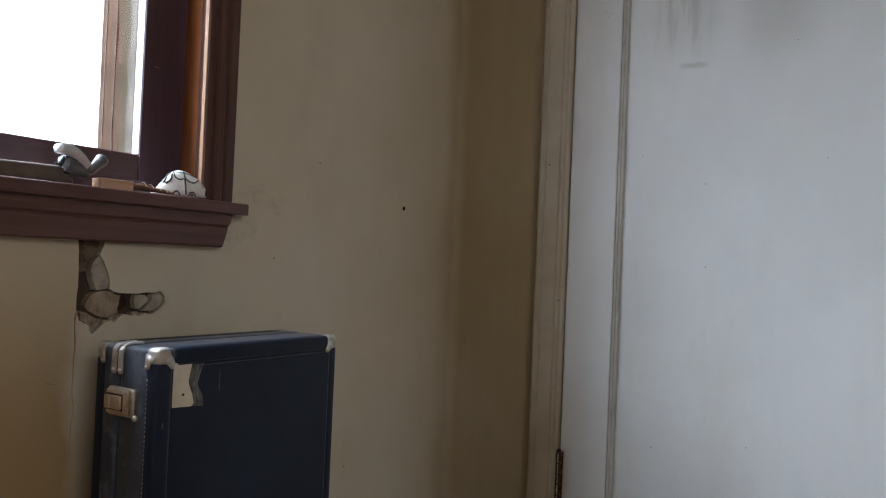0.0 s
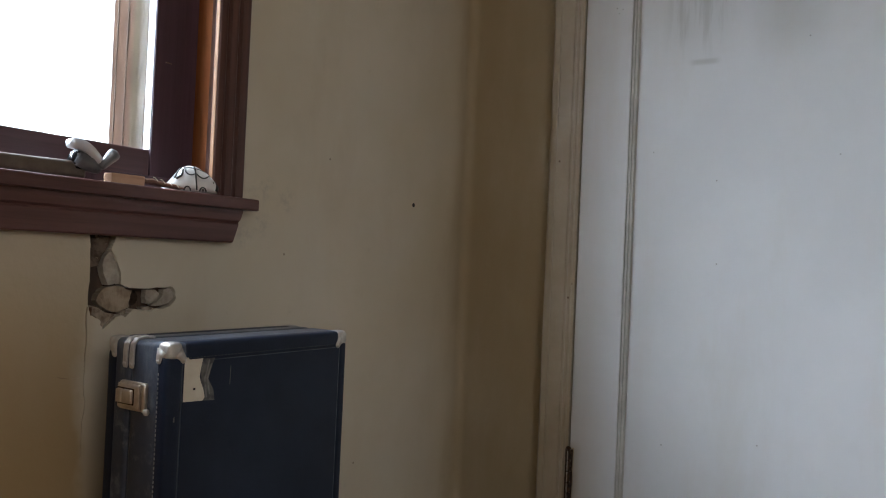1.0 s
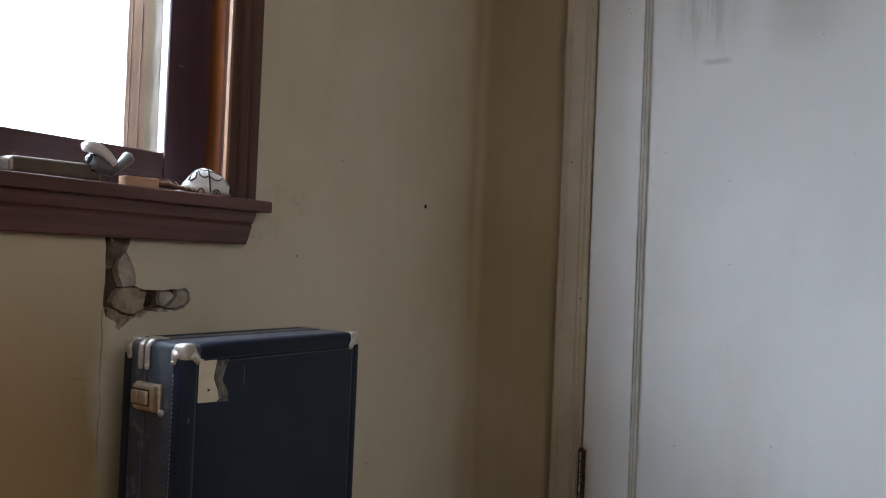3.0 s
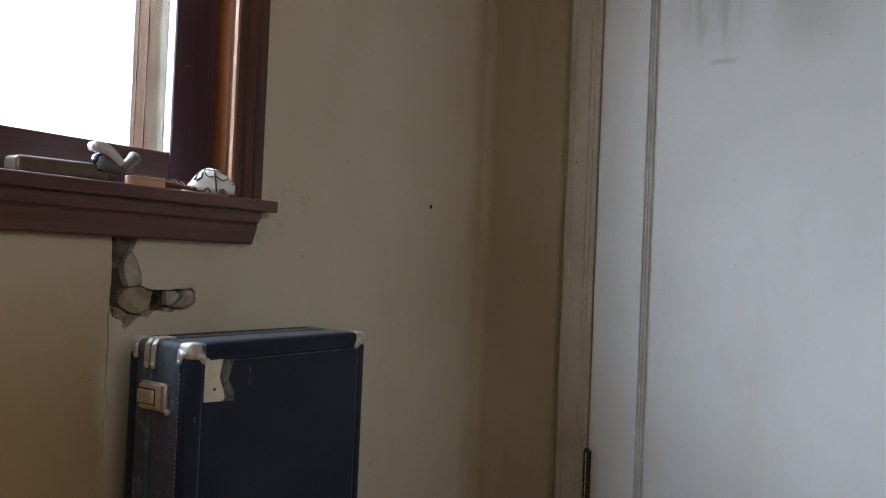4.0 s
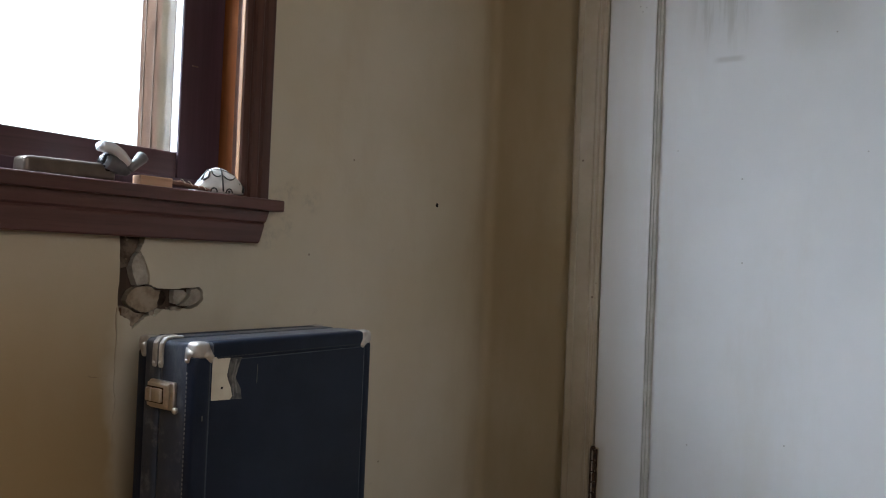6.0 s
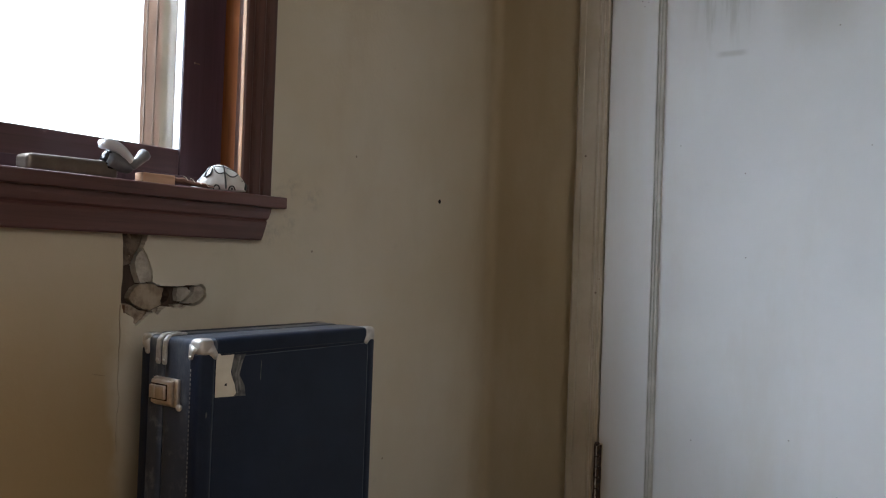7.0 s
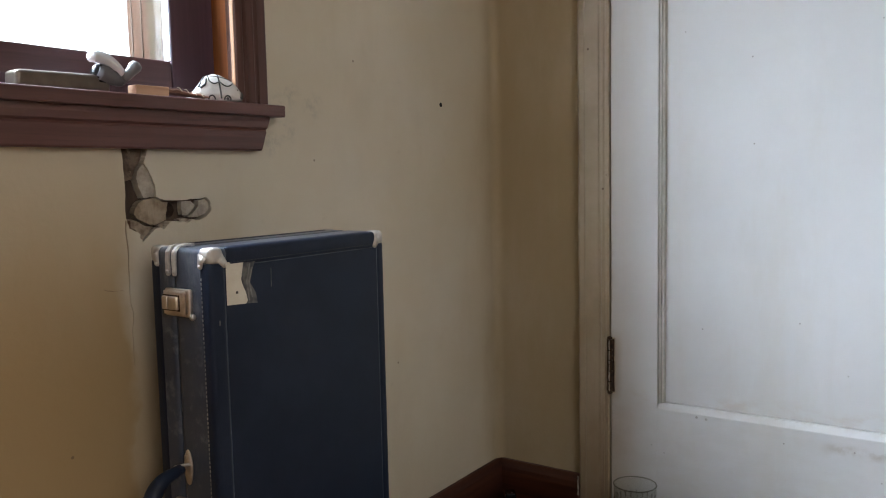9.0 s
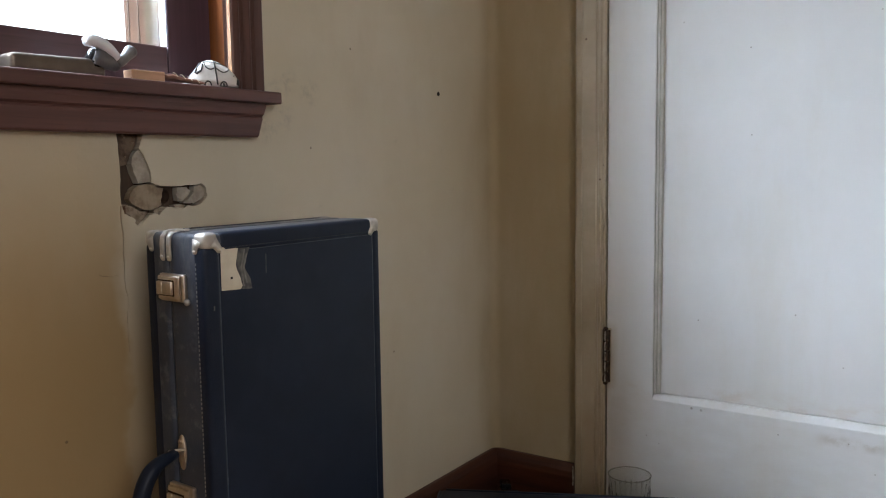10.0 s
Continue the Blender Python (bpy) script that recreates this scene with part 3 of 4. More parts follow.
# ---- the window ----
window = holder("window_1", "red-brown stained wooden casement window with a blown-out white view", "window", kind="structure")
JX = -0.590                                   # inner face of the side jamb
WL = -1.262
ZS = 0.7332                                   # top of the stool


def casing_profile():
    return [(0.0035, 0), (0, 0.0026), (0, 0.0085), (0.0015, 0.0100), (0.0095, 0.0115), (0.0108, 0.0104), (0.0128, 0.0106), (0.0145, 0.0135), (0.0240, 0.0145), (0.0256, 0.0132),
            (0.0278, 0.0134), (0.0295, 0.0160), (0.0410, 0.0165), (0.0435, 0.0145), (0.0435, 0)]


part("side_casing", prism(casing_profile(), ZS, 1.38, lambda u, v, a: (-0.6060 + u, -v, a)), TRIM_Z, window, "red-brown moulded side casing")
part("side_casing", prism(casing_profile(), ZS, 1.38, lambda u, v, a: (-1.2480 - u, -v, a)), TRIM_Z, window)
part("casing_edge", box(-0.6069, -0.6061, -0.0084, -0.0024, ZS + 0.0005, 1.38, 0.0003, 1), EDGE, window, "bare pale edge of the casing, window light painted in")
caulk = [(-0.5630, 0.7315 + k * 0.0162) for k in range(42)] + [(-0.5600 + 0.0016 * noise.noise(Vector((3, 0, k * 0.9))), 0.7315 + k * 0.0162) for k in range(41, -1, -1)]
part("caulk", plate(caulk, [], -0.0012, 0.0004), CAULK, window, "uneven old caulk line")
part("head_casing", box(-1.2915, -0.5625, -0.018, 0, 1.38, 1.416, 0.003), TRIM_X, window)
# dark strip standing in for the shade between jamb and casing
part("jamb_shade_strip", box(JX - 0.0012, -0.5752, 0.0006, 0.0222, ZS - 0.01, 1.38, 0.0010), BASE_Y, window, "dark strip for the shade behind the casing")
part("side_jamb", box(JX, -0.5752, 0.0226, 0.078, ZS - 0.01, 1.38), JAMB, window, "side jamb of trim wood, window light put into its colour")
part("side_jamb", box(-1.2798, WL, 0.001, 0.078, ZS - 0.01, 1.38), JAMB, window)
part("head_jamb", box(-1.2798, -0.5752, 0.001, 0.178, 1.38, 1.3995), TRIM_X, window)

stool = prism([(-0.076, 0.0), (0.028, 0.0), (0.0292, 0.0008), (0.0295, 0.002), (0.0295, 0.0122), (0.0288, 0.0136), (0.0268, 0.0142), (-0.076, 0.0142)], -1.315, -0.5495,
              lambda u, v, a: (a, -u, ZS - 0.0142 + v))
part("stool", stool, TRIM_X, window, "red-brown window stool with a worn front edge")
apron = [(0, 0), (0.014, 0), (0.0155, 0.002), (0.0165, 0.010), (0.0175, 0.022), (0.0155, 0.0245), (0.0185, 0.027), (0.020, 0.034), (0.020, 0.040), (0, 0.040)]
part("apron", prism(apron, -1.30, -0.5655, lambda u, v, a: (a, -u, 0.679 + v), lambda u, v: -(0.040 - v) * 0.26), TRIM_X, window, "red-brown moulded apron with a slanted end")

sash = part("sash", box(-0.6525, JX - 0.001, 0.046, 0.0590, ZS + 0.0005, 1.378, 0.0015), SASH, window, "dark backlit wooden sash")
part("sash_rail", box(WL + 0.001, -0.6540, 0.046, 0.078, ZS + 0.0005, 0.7825, 0.002), RAIL, sash)
part("sash_stile", box(WL + 0.001, WL + 0.062, 0.046, 0.078, 0.783, 1.378, 0.002), SASH, sash)
part("sash_rail", box(WL + 0.0625, -0.6540, 0.046, 0.078, 1.32, 1.378, 0.002), SASH, sash)
part("sash_back", box(-0.6362, JX - 0.001, 0.0635, 0.0785, ZS + 0.0005, 1.378, 0.001), PALE_RIDGE, sash, "weathered outer half of the sash")
# white sliver on the sash's side: sky light painted on the wood
part("glazing_edge", box(-0.6534, -0.6526, 0.0478, 0.0588, 0.7835, 1.319), SKY_LIT, sash, "side face of the sash, sky light painted white")
part("scuff", box(-0.6375, -0.6290, 0.0456, 0.0462, 0.8885, 0.8900), CAULK, sash, "faint pale scuff")
part("sash_step", box(WL + 0.001, JX - 0.0012, 0.040, 0.0455, ZS + 0.0005, 0.752, 0.0015), SASH, sash)
pane = part("pane", box(WL + 0.055, -0.6385, 0.0595, 0.0625, 0.776, 1.325), PANE, window, "clear window pane")
pane.visible_shadow = False

# the outer frame, seen through the pane and lit by the sky
OX = -0.6305


def weathered(x0, x1, y0, y1, seed):
    """An upright board of the outer frame with a slightly wavy, cracked edge towards the opening."""
    bm = bmesh.new()
    rows = [[bm.verts.new((x + (0.0009 * noise.noise(Vector((seed, z * 22, y * 40))) if x == x0 else 0.0), y, z)) for x, y in ((x1, y0), (x0, y0), (x0, y1), (x1, y1))]
            for z in (0.70 + 0.678 * k / 60 for k in range(61))]
    for r0, r1 in zip(rows, rows[1:]):
        for k in range(4):
            bm.faces.new((r0[k], r0[(k + 1) % 4], r1[(k + 1) % 4], r1[k]))
    bm.faces.new(rows[0]), bm.faces.new(rows[-1])
    return bm


def ridge(x, y, r, seed):
    """A raised line of old paint that runs up the outer frame."""
    return tube([(x, y + 0.0010 * noise.noise(Vector((seed, z * 14, 0))), z) for z in (0.70 + 0.678 * k / 60 for k in range(61))], r, 6)


part("outer_frame", weathered(OX, -0.5752, 0.0900, 0.1185, 1), OUTER_GREY, window, "grey-green weathered outer frame")
part("outer_frame", weathered(OX + 0.0006, -0.5752, 0.1190, 0.1305, 2), OUTER, window, "pinkish-brown weathered outer frame")
part("outer_frame", weathered(OX - 0.0004, -0.5752, 0.1310, 0.1490, 3), OUTER, window)
part("outer_frame", weathered(OX - 0.0012, -0.5752, 0.1500, 0.1570, 4), OUTER, window)
part("paint_ridge", ridge(OX, 0.1308, 0.0010, 5), PALE_RIDGE, window, "raised line of old pale paint")
part("paint_ridge", ridge(OX - 0.0006, 0.1495, 0.0011, 6), PALE_RIDGE, window)
part("dark_joint", box(OX + 0.0008, -0.6220, 0.0880, 0.0898, 0.70, 1.378), BLACK, window, "dark joint beside the outer frame")
part("outer_sill", box(-1.279, -0.5855, 0.079, 0.195, 0.7005, 0.728, 0.003), OUTER, window, "weathered outer sill")

# the casement's crank: a long cover with a folded lever and knob
crank = part("crank_cover", bmesh.new(), BRONZE, window, "grey-bronze crank cover")
bm = box(-0.861, -0.766, -0.004, 0.024, ZS + 0.001, ZS + 0.0205, 0.0060, 5)
for v in bm.verts:
    q = min(1.0, max(0.0, (-0.834 - v.co.x) / 0.027))
    v.co.z = ZS + 0.001 + (v.co.z - ZS - 0.001) * (1 - 0.18 * q) * (0.94 if v.co.x > -0.80 else 1.0)
    v.co.y = 0.012 + (v.co.y - 0.012) * (1 - 0.2 * q)
bm.to_mesh(crank.data)
bm.free()
crank.data.shade_smooth()
hub = lathe([(0.001, 0), (0.0095, 0), (0.0095, 0.008), (0.0080, 0.013), (0.005, 0.016), (0.001, 0.0165)], 24)
bmesh.ops.transform(hub, matrix=pose(-0.774, 0.004, ZS + 0.014, 18, 0, 0), verts=hub.verts)
part("crank_hub", hub, SHINY_BLACK, crank, "dark crank hub", True)


def ribbon(points, widths, thick, side):
    """A flat bar along points with a width at each, and a thickness across side."""
    bm = bmesh.new()
    rings = []
    pts = [Vector(p) for p in points]
    for i, p in enumerate(pts):
        d = (pts[min(i + 1, len(pts) - 1)] - pts[max(i - 1, 0)]).normalized()
        s = Vector(side).normalized()
        n = d.cross(s).normalized()
        w = widths[i] / 2
        rings.append([bm.verts.new(p + s * a * thick / 2 + n * b * w) for a, b in ((-1, -1), (1, -1), (1, 1), (-1, 1))])
    for r0, r1 in zip(rings, rings[1:]):
        for k in range(4):
            bm.faces.new((r0[k], r0[(k + 1) % 4], r1[(k + 1) % 4], r1[k]))
    bm.faces.new(rings[0])
    bm.faces.new(rings[-1])
    bmesh.ops.recalc_face_normals(bm, faces=bm.faces)
    bmesh.ops.bevel(bm, geom=bm.edges[:], offset=min(widths) * 0.22, segments=2, affect="EDGES", clamp_overlap=True)
    return bm


arc = [(-0.7895 + 0.039 * s, -0.006, ZS + 0.0345 - 0.003 * math.sin(math.pi * s) * -1.6 - 0.020 * s ** 1.6) for s in (k / 8 for k in range(9))]
part("crank_lever", ribbon(arc, [0.007, 0.0105, 0.0105, 0.0100, 0.0095, 0.009, 0.0082, 0.0070, 0.005], 0.012, (0, 1, 0)), SILVER, crank, "silver-white folded crank lever", True)
arm = [(-0.780 + 0.028 * s, -0.004, ZS + 0.022 - 0.009 * s) for s in (k / 5 for k in range(6))]
part("crank_arm", ribbon(arm, [0.014, 0.016, 0.016, 0.015, 0.012, 0.010], 0.012, (0, 1, 0)), KNOB, crank, "dark crank arm", True)
knob = lathe([(0.0005, 0), (0.0040, 0.0005), (0.0046, 0.004), (0.0054, 0.012), (0.0064, 0.017), (0.0068, 0.0195), (0.0058, 0.0225), (0.003, 0.0242), (0.0005, 0.0245)], 20)
bmesh.ops.transform(knob, matrix=pose(-0.7560, -0.010, ZS + 0.0148, 6, 42, 0), verts=knob.verts)
part("crank_knob", knob, KNOB, crank, "grey crank knob", True)

# things on the stool
block = holder("wood_block", "small raw pine block lying on the window stool", "wood block", pose(-0.7268, -0.010, ZS + 0.0002, 0, 0, -4))
part("block", box(-0.019, 0.019, -0.008, 0.008, 0, 0.0105, 0.0008), PINE, block)
sl = holder("wood_splinter", "dark splintered stick of wood on the window stool", "wood scrap", pose(-0.6880, -0.012, ZS + 0.0004, 0, 0, -4))
bm = bmesh.new()
for k in range(5):
    y0 = -0.006 + k * 0.0028
    pts = [(-0.021 + 0.0525 * s, y0 + 0.001 * noise.noise(Vector((s * 5, k, 0))), 0.0028 + 0.0042 * (1 - s) + 0.0016 * noise.noise(Vector((s * 6, k * 3.1, 4)))) for s in (i / 9 for i in range(10))]
    join(bm, tube(pts, lambda q: 0.0026 * (1.1 - 0.75 * q ** 2), 6))
part("splinter", bm, SPLINTER, sl)
bm = bmesh.new()
for k in range(4):
    join(bm, tube([(-0.010 + k * 0.009 + 0.006 * s, -0.0088, 0.0105 - 0.0015 * k + 0.001 * math.sin(4 * s) - 0.003 * s) for s in (i / 5 for i in range(6))], 0.00045, 5))
part("loose_fibre", bm, PAPER, sl, "pale loose fibres")

toy = holder("toy_car", "white glazed clay car with black painted lines on the stool", "toy car", pose(-0.6358, -0.0045, ZS + 0.0002, 0, 0, -28) @ Matrix.Scale(0.95, 4))


def car_height(s):
    """The car's outline: a long tail, a round roof and a blunt nose, s from tail (0) to nose (1)."""
    marks = ((0.0, 0.10), (0.10, 0.26), (0.22, 0.60), (0.34, 0.90), (0.46, 1.0), (0.58, 0.98), (0.70, 0.86), (0.82, 0.70), (0.92, 0.50), (0.97, 0.34), (1.0, 0.16))
    for (a, p), (b, q) in zip(marks, marks[1:]):
        if s <= b:
            k = (s - a) / (b - a)
            return 0.0335 * (p + (q - p) * k)
    return 0.0335 * marks[-1][1]


LEN, WID = 0.066, 0.024


def car_point(s, q):
    """A point of the car's skin, q going over it from the near side (0) to the far side (1)."""
    h = car_height(s)
    w = WID / 2 * (1 - abs(2 * s - 1) ** 4) ** 0.5 + 0.0015
    a = math.pi * q
    return Vector((-LEN / 2 + LEN * s, -w * math.copysign(abs(math.cos(a)) ** 0.7, math.cos(a)), 0.002 + h * abs(math.sin(a)) ** 0.75 * 0.93))


bm = bmesh.new()
grid = [[bm.verts.new(car_point(i / 28, j / 18)) for j in range(19)] for i in range(29)]
for i in range(28):
    for j in range(18):
        bm.faces.new((grid[i][j], grid[i + 1][j], grid[i + 1][j + 1], grid[i][j + 1]))
for row in (grid[0], grid[-1]):
    bm.faces.new(row)
bm.faces.new([r[0] for r in grid] + [r[-1] for r in reversed(grid)])
part("body", bm, CERAMIC, toy, "white glazed clay body", True)


def stroke(path, r=0.00085, name="painted_line"):
    """A painted line on the near side through points (s, f), f being the height as a share of the roof's."""
    pts = []
    for s, f in path:
        k = min(1.0, max(0.0, f) * 0.0335 / (car_height(s) * 0.93)) ** 1.333
        pts.append(car_point(s, math.asin(k) / math.pi))
    part(name, tube(pts, r, 6), INK, toy, "", True)


def line(a, b, n=8, sag=0.0):
    return [(a[0] + (b[0] - a[0]) * k / n, a[1] + (b[1] - a[1]) * k / n - sag * math.sin(math.pi * k / n)) for k in range(n + 1)]


stroke(line((0.585, 0.04), (0.545, 0.88), 12), 0.0010)
stroke(line((0.385, 0.66), (0.535, 0.62), 8, 0.07))
stroke(line((0.575, 0.62), (0.815, 0.60), 10, 0.13))
stroke(line((0.37, 0.84), (0.84, 0.64), 12, -0.06), 0.0006)
stroke(line((0.37, 0.84), (0.385, 0.66), 5), 0.0008)
stroke(line((0.20, 0.42), (0.33, 0.80), 7, -0.04), 0.0014)
stroke(line((0.22, 0.40), (0.31, 0.52), 5), 0.0015)
stroke(line((0.31, 0.52), (0.34, 0.76), 5), 0.0012)
rear = bmesh.new()
cols = [[rear.verts.new(car_point(s, q) * 1.004 + Vector((0, 0, 0.0002))) for q in (0.26, 0.36, 0.46, 0.56, 0.66)] for s in (0.12, 0.18, 0.24, 0.30)]
for c0, c1 in zip(cols, cols[1:]):
    for k in range(4):
        rear.faces.new((c0[k], c1[k], c1[k + 1], c0[k + 1]))
part("rear_window", rear, GREY_GLAZE, toy, "grey painted rear window", True)
stroke(line((0.955, 0.05), (0.985, 0.30), 6), 0.0022)
stroke(line((0.985, 0.30), (0.93, 0.50), 6), 0.0014)
for c in (0.415, 0.695):
    stroke([(c + 0.060 * math.cos(a), -0.03 + 0.18 * math.sin(a)) for a in (math.pi * k / 10 for k in range(11))], 0.0009, "wheel_line")
stroke([(0.695 + 0.014 * math.cos(a), 0.05 + 0.026 * math.sin(a)) for a in (math.pi * k / 6 for k in range(13))], 0.0008, "wheel_line")
stroke([(0.885 + 0.004 * k, 0.36) for k in range(3)], 0.0011, "lamp_dot")

# ---- the door ----
door = holder("door_1", "closed white painted panel door, drip-stained and scuffed", "door", kind="structure")
SF, PF = -0.013, -0.001                      # faces of the stiles and of the sunk panel
PY0, PY1, PZ0, PZ1 = -0.3058, -0.905, 0.2585, 1.90
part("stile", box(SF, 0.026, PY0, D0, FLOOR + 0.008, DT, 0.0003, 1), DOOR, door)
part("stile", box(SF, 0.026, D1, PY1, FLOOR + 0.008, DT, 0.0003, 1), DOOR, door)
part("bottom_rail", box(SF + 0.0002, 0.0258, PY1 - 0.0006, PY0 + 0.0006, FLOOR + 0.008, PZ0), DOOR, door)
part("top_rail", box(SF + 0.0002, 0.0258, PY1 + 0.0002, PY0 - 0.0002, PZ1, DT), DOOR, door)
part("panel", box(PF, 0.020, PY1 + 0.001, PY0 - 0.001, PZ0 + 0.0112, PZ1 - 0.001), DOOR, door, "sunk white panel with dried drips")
reed = [(0, 0.004), (0, -0.0124), (0.0010, -0.0126), (0.0014, -0.0085), (0.0021, -0.0085), (0.0026, -0.0112), (0.0054, -0.0108), (0.0058, -0.0066), (0.0065, -0.0066),
        (0.0070, -0.0088), (0.0094, -0.0078), (0.0098, -0.0020), (0.0108, -0.0020), (0.0108, 0.004)]
part("moulding", prism(reed, PZ0 + 0.0105, PZ1, lambda u, v, a: (v, PY0 - u, a), None), MOULD, door, "grey reeded moulding")
part("moulding", prism(reed, PZ0 + 0.0105, PZ1, lambda u, v, a: (v, PY1 + u, a), None), MOULD, door)
part("moulding", prism([(-0.0004, 0.004), (-0.0004, -0.0127), (0.0012, -0.0125), (0.0026, -0.0112), (0.0085, -0.0034), (0.0100, -0.0022), (0.0100, 0.004)], PY1 + 0.0002, PY0 - 0.0002, lambda u, v, a: (v, a, PZ0 + u)), DOOR, door, "sloped bottom bead")
part("moulding", prism(reed, PY1 + 0.0108, PY0 - 0.0108, lambda u, v, a: (v, a, PZ1 - u)), DOOR, door)

casing = [(0, 0), (0, -0.0150), (0.003, -0.0175), (0.012, -0.0180), (0.0135, -0.0168), (0.015, -0.0180), (0.037, -0.0172), (0.0385, -0.0150), (0.041, -0.0150), (0.0425, -0.0168),
          (0.0455, -0.0168), (0.047, -0.0145), (0.049, -0.0145), (0.0505, -0.0160), (0.0535, -0.0155), (0.0545, -0.0140), (0.0545, 0.0)]
part("door_casing", prism(casing, FLOOR, DT + 0.01, lambda u, v, a: (v, -0.1700 - u, a)), CASING, door, "old cream painted door casing")
part("door_casing", prism(casing, FLOOR, DT + 0.01, lambda u, v, a: (v, -1.0425 + u, a)), CASING, door)
part("head_casing", box(-0.018, 0, -1.0425, -0.170, DT + 0.01, DT + 0.075, 0.002), CASING, door)
part("door_stop", box(0.028, 0.06, D1 - 0.011, D0 + 0.003, FLOOR, DT + 0.009), CASING, door)

hinge = part("hinge", box(-0.0140, -0.0120, -0.2350, -0.2190, 0.2760, 0.3700, 0.0006), CASING, door, "rusted iron butt hinge with chipped paint")
for k in range(5):
    z0 = 0.2795 + k * 0.0175
    kn = lathe([(0.0008, 0), (0.0040, 0.0004), (0.0046, 0.0014), (0.0046, 0.0154), (0.0040, 0.0166), (0.0008, 0.0170)], 16,
               lambda q, r, hgt, k=k: 0.0005 * noise.noise(Vector((3 * math.cos(q), 3 * math.sin(q) + k, hgt * 300))))
    bmesh.ops.transform(kn, matrix=pose(-0.0175, -0.2268, z0), verts=kn.verts)
    part("knuckle", kn, RUST, hinge, "", True)
    chip_z = [z0 + 0.0008 + 0.0154 * i / 6 for i in range(7)]
    paint = [(-0.0217 + 0.0003 * noise.noise(Vector((k, z * 200, 1))), -0.2276 + 0.0007 * noise.noise(Vector((k, z * 260, 5))), z) for z in chip_z]
    part("chipped_paint", tube(paint, lambda q, k=k: 0.0011 + 0.0007 * noise.noise(Vector((q * 4, k * 2.3, 0))), 6), CHIPPED, hinge, "", True)
for z0, s in ((0.367, 1), (0.2795, -1)):
    tip = lathe([(0.0006, 0), (0.0030, 0.0002), (0.0042, 0.0016), (0.0040, 0.0034), (0.0022, 0.005), (0.0005, 0.0056)], 14)
    bmesh.ops.transform(tip, matrix=pose(-0.0175, -0.2268, z0, 0 if s > 0 else 180), verts=tip.verts)
    part("pin_tip", tip, RUST, hinge, "", True)
for y0, r in ((-0.2216, 0.0013), (-0.2322, 0.0017)):
    rust = [(-0.0150, y0 + 0.0009 * noise.noise(Vector((y0 * 90, z * 130, 2))), z) for z in (0.2790 + 0.0885 * i / 16 for i in range(17))]
    part("rust_line", tube(rust, lambda q, r=r: r + 0.0006 * noise.noise(Vector((q * 9, r * 900, 0))), 6), RUST, hinge)

# ---- the standing suitcase ----
SW, SD, SH = 0.259, 0.090, 0.575
SEAM = 0.0345                                # the lid's share of the depth, from the wall side


def rounded_shell(x0, x1, y0, y1, z0, z1, r, segs=4):
    """A case half: a block whose long edges are rounded by r."""
    return box(x0, x1, y0, y1, z0, z1, r, segs)


def corner_cap(sx, sz):
    """A pressed metal cap over one corner of the case's front or back, with two lobed ears."""
    bm = bmesh.new()
    bmesh.ops.create_icosphere(bm, subdivisions=3, radius=1.0)
    for v in bm.verts:
        n = v.co.copy()
        p = Vector([math.copysign(abs(c) ** 0.56, c) for c in n])
        v.co = Vector((p.x * 0.0092, p.y * 0.0092, p.z * 0.0086))
    return bm


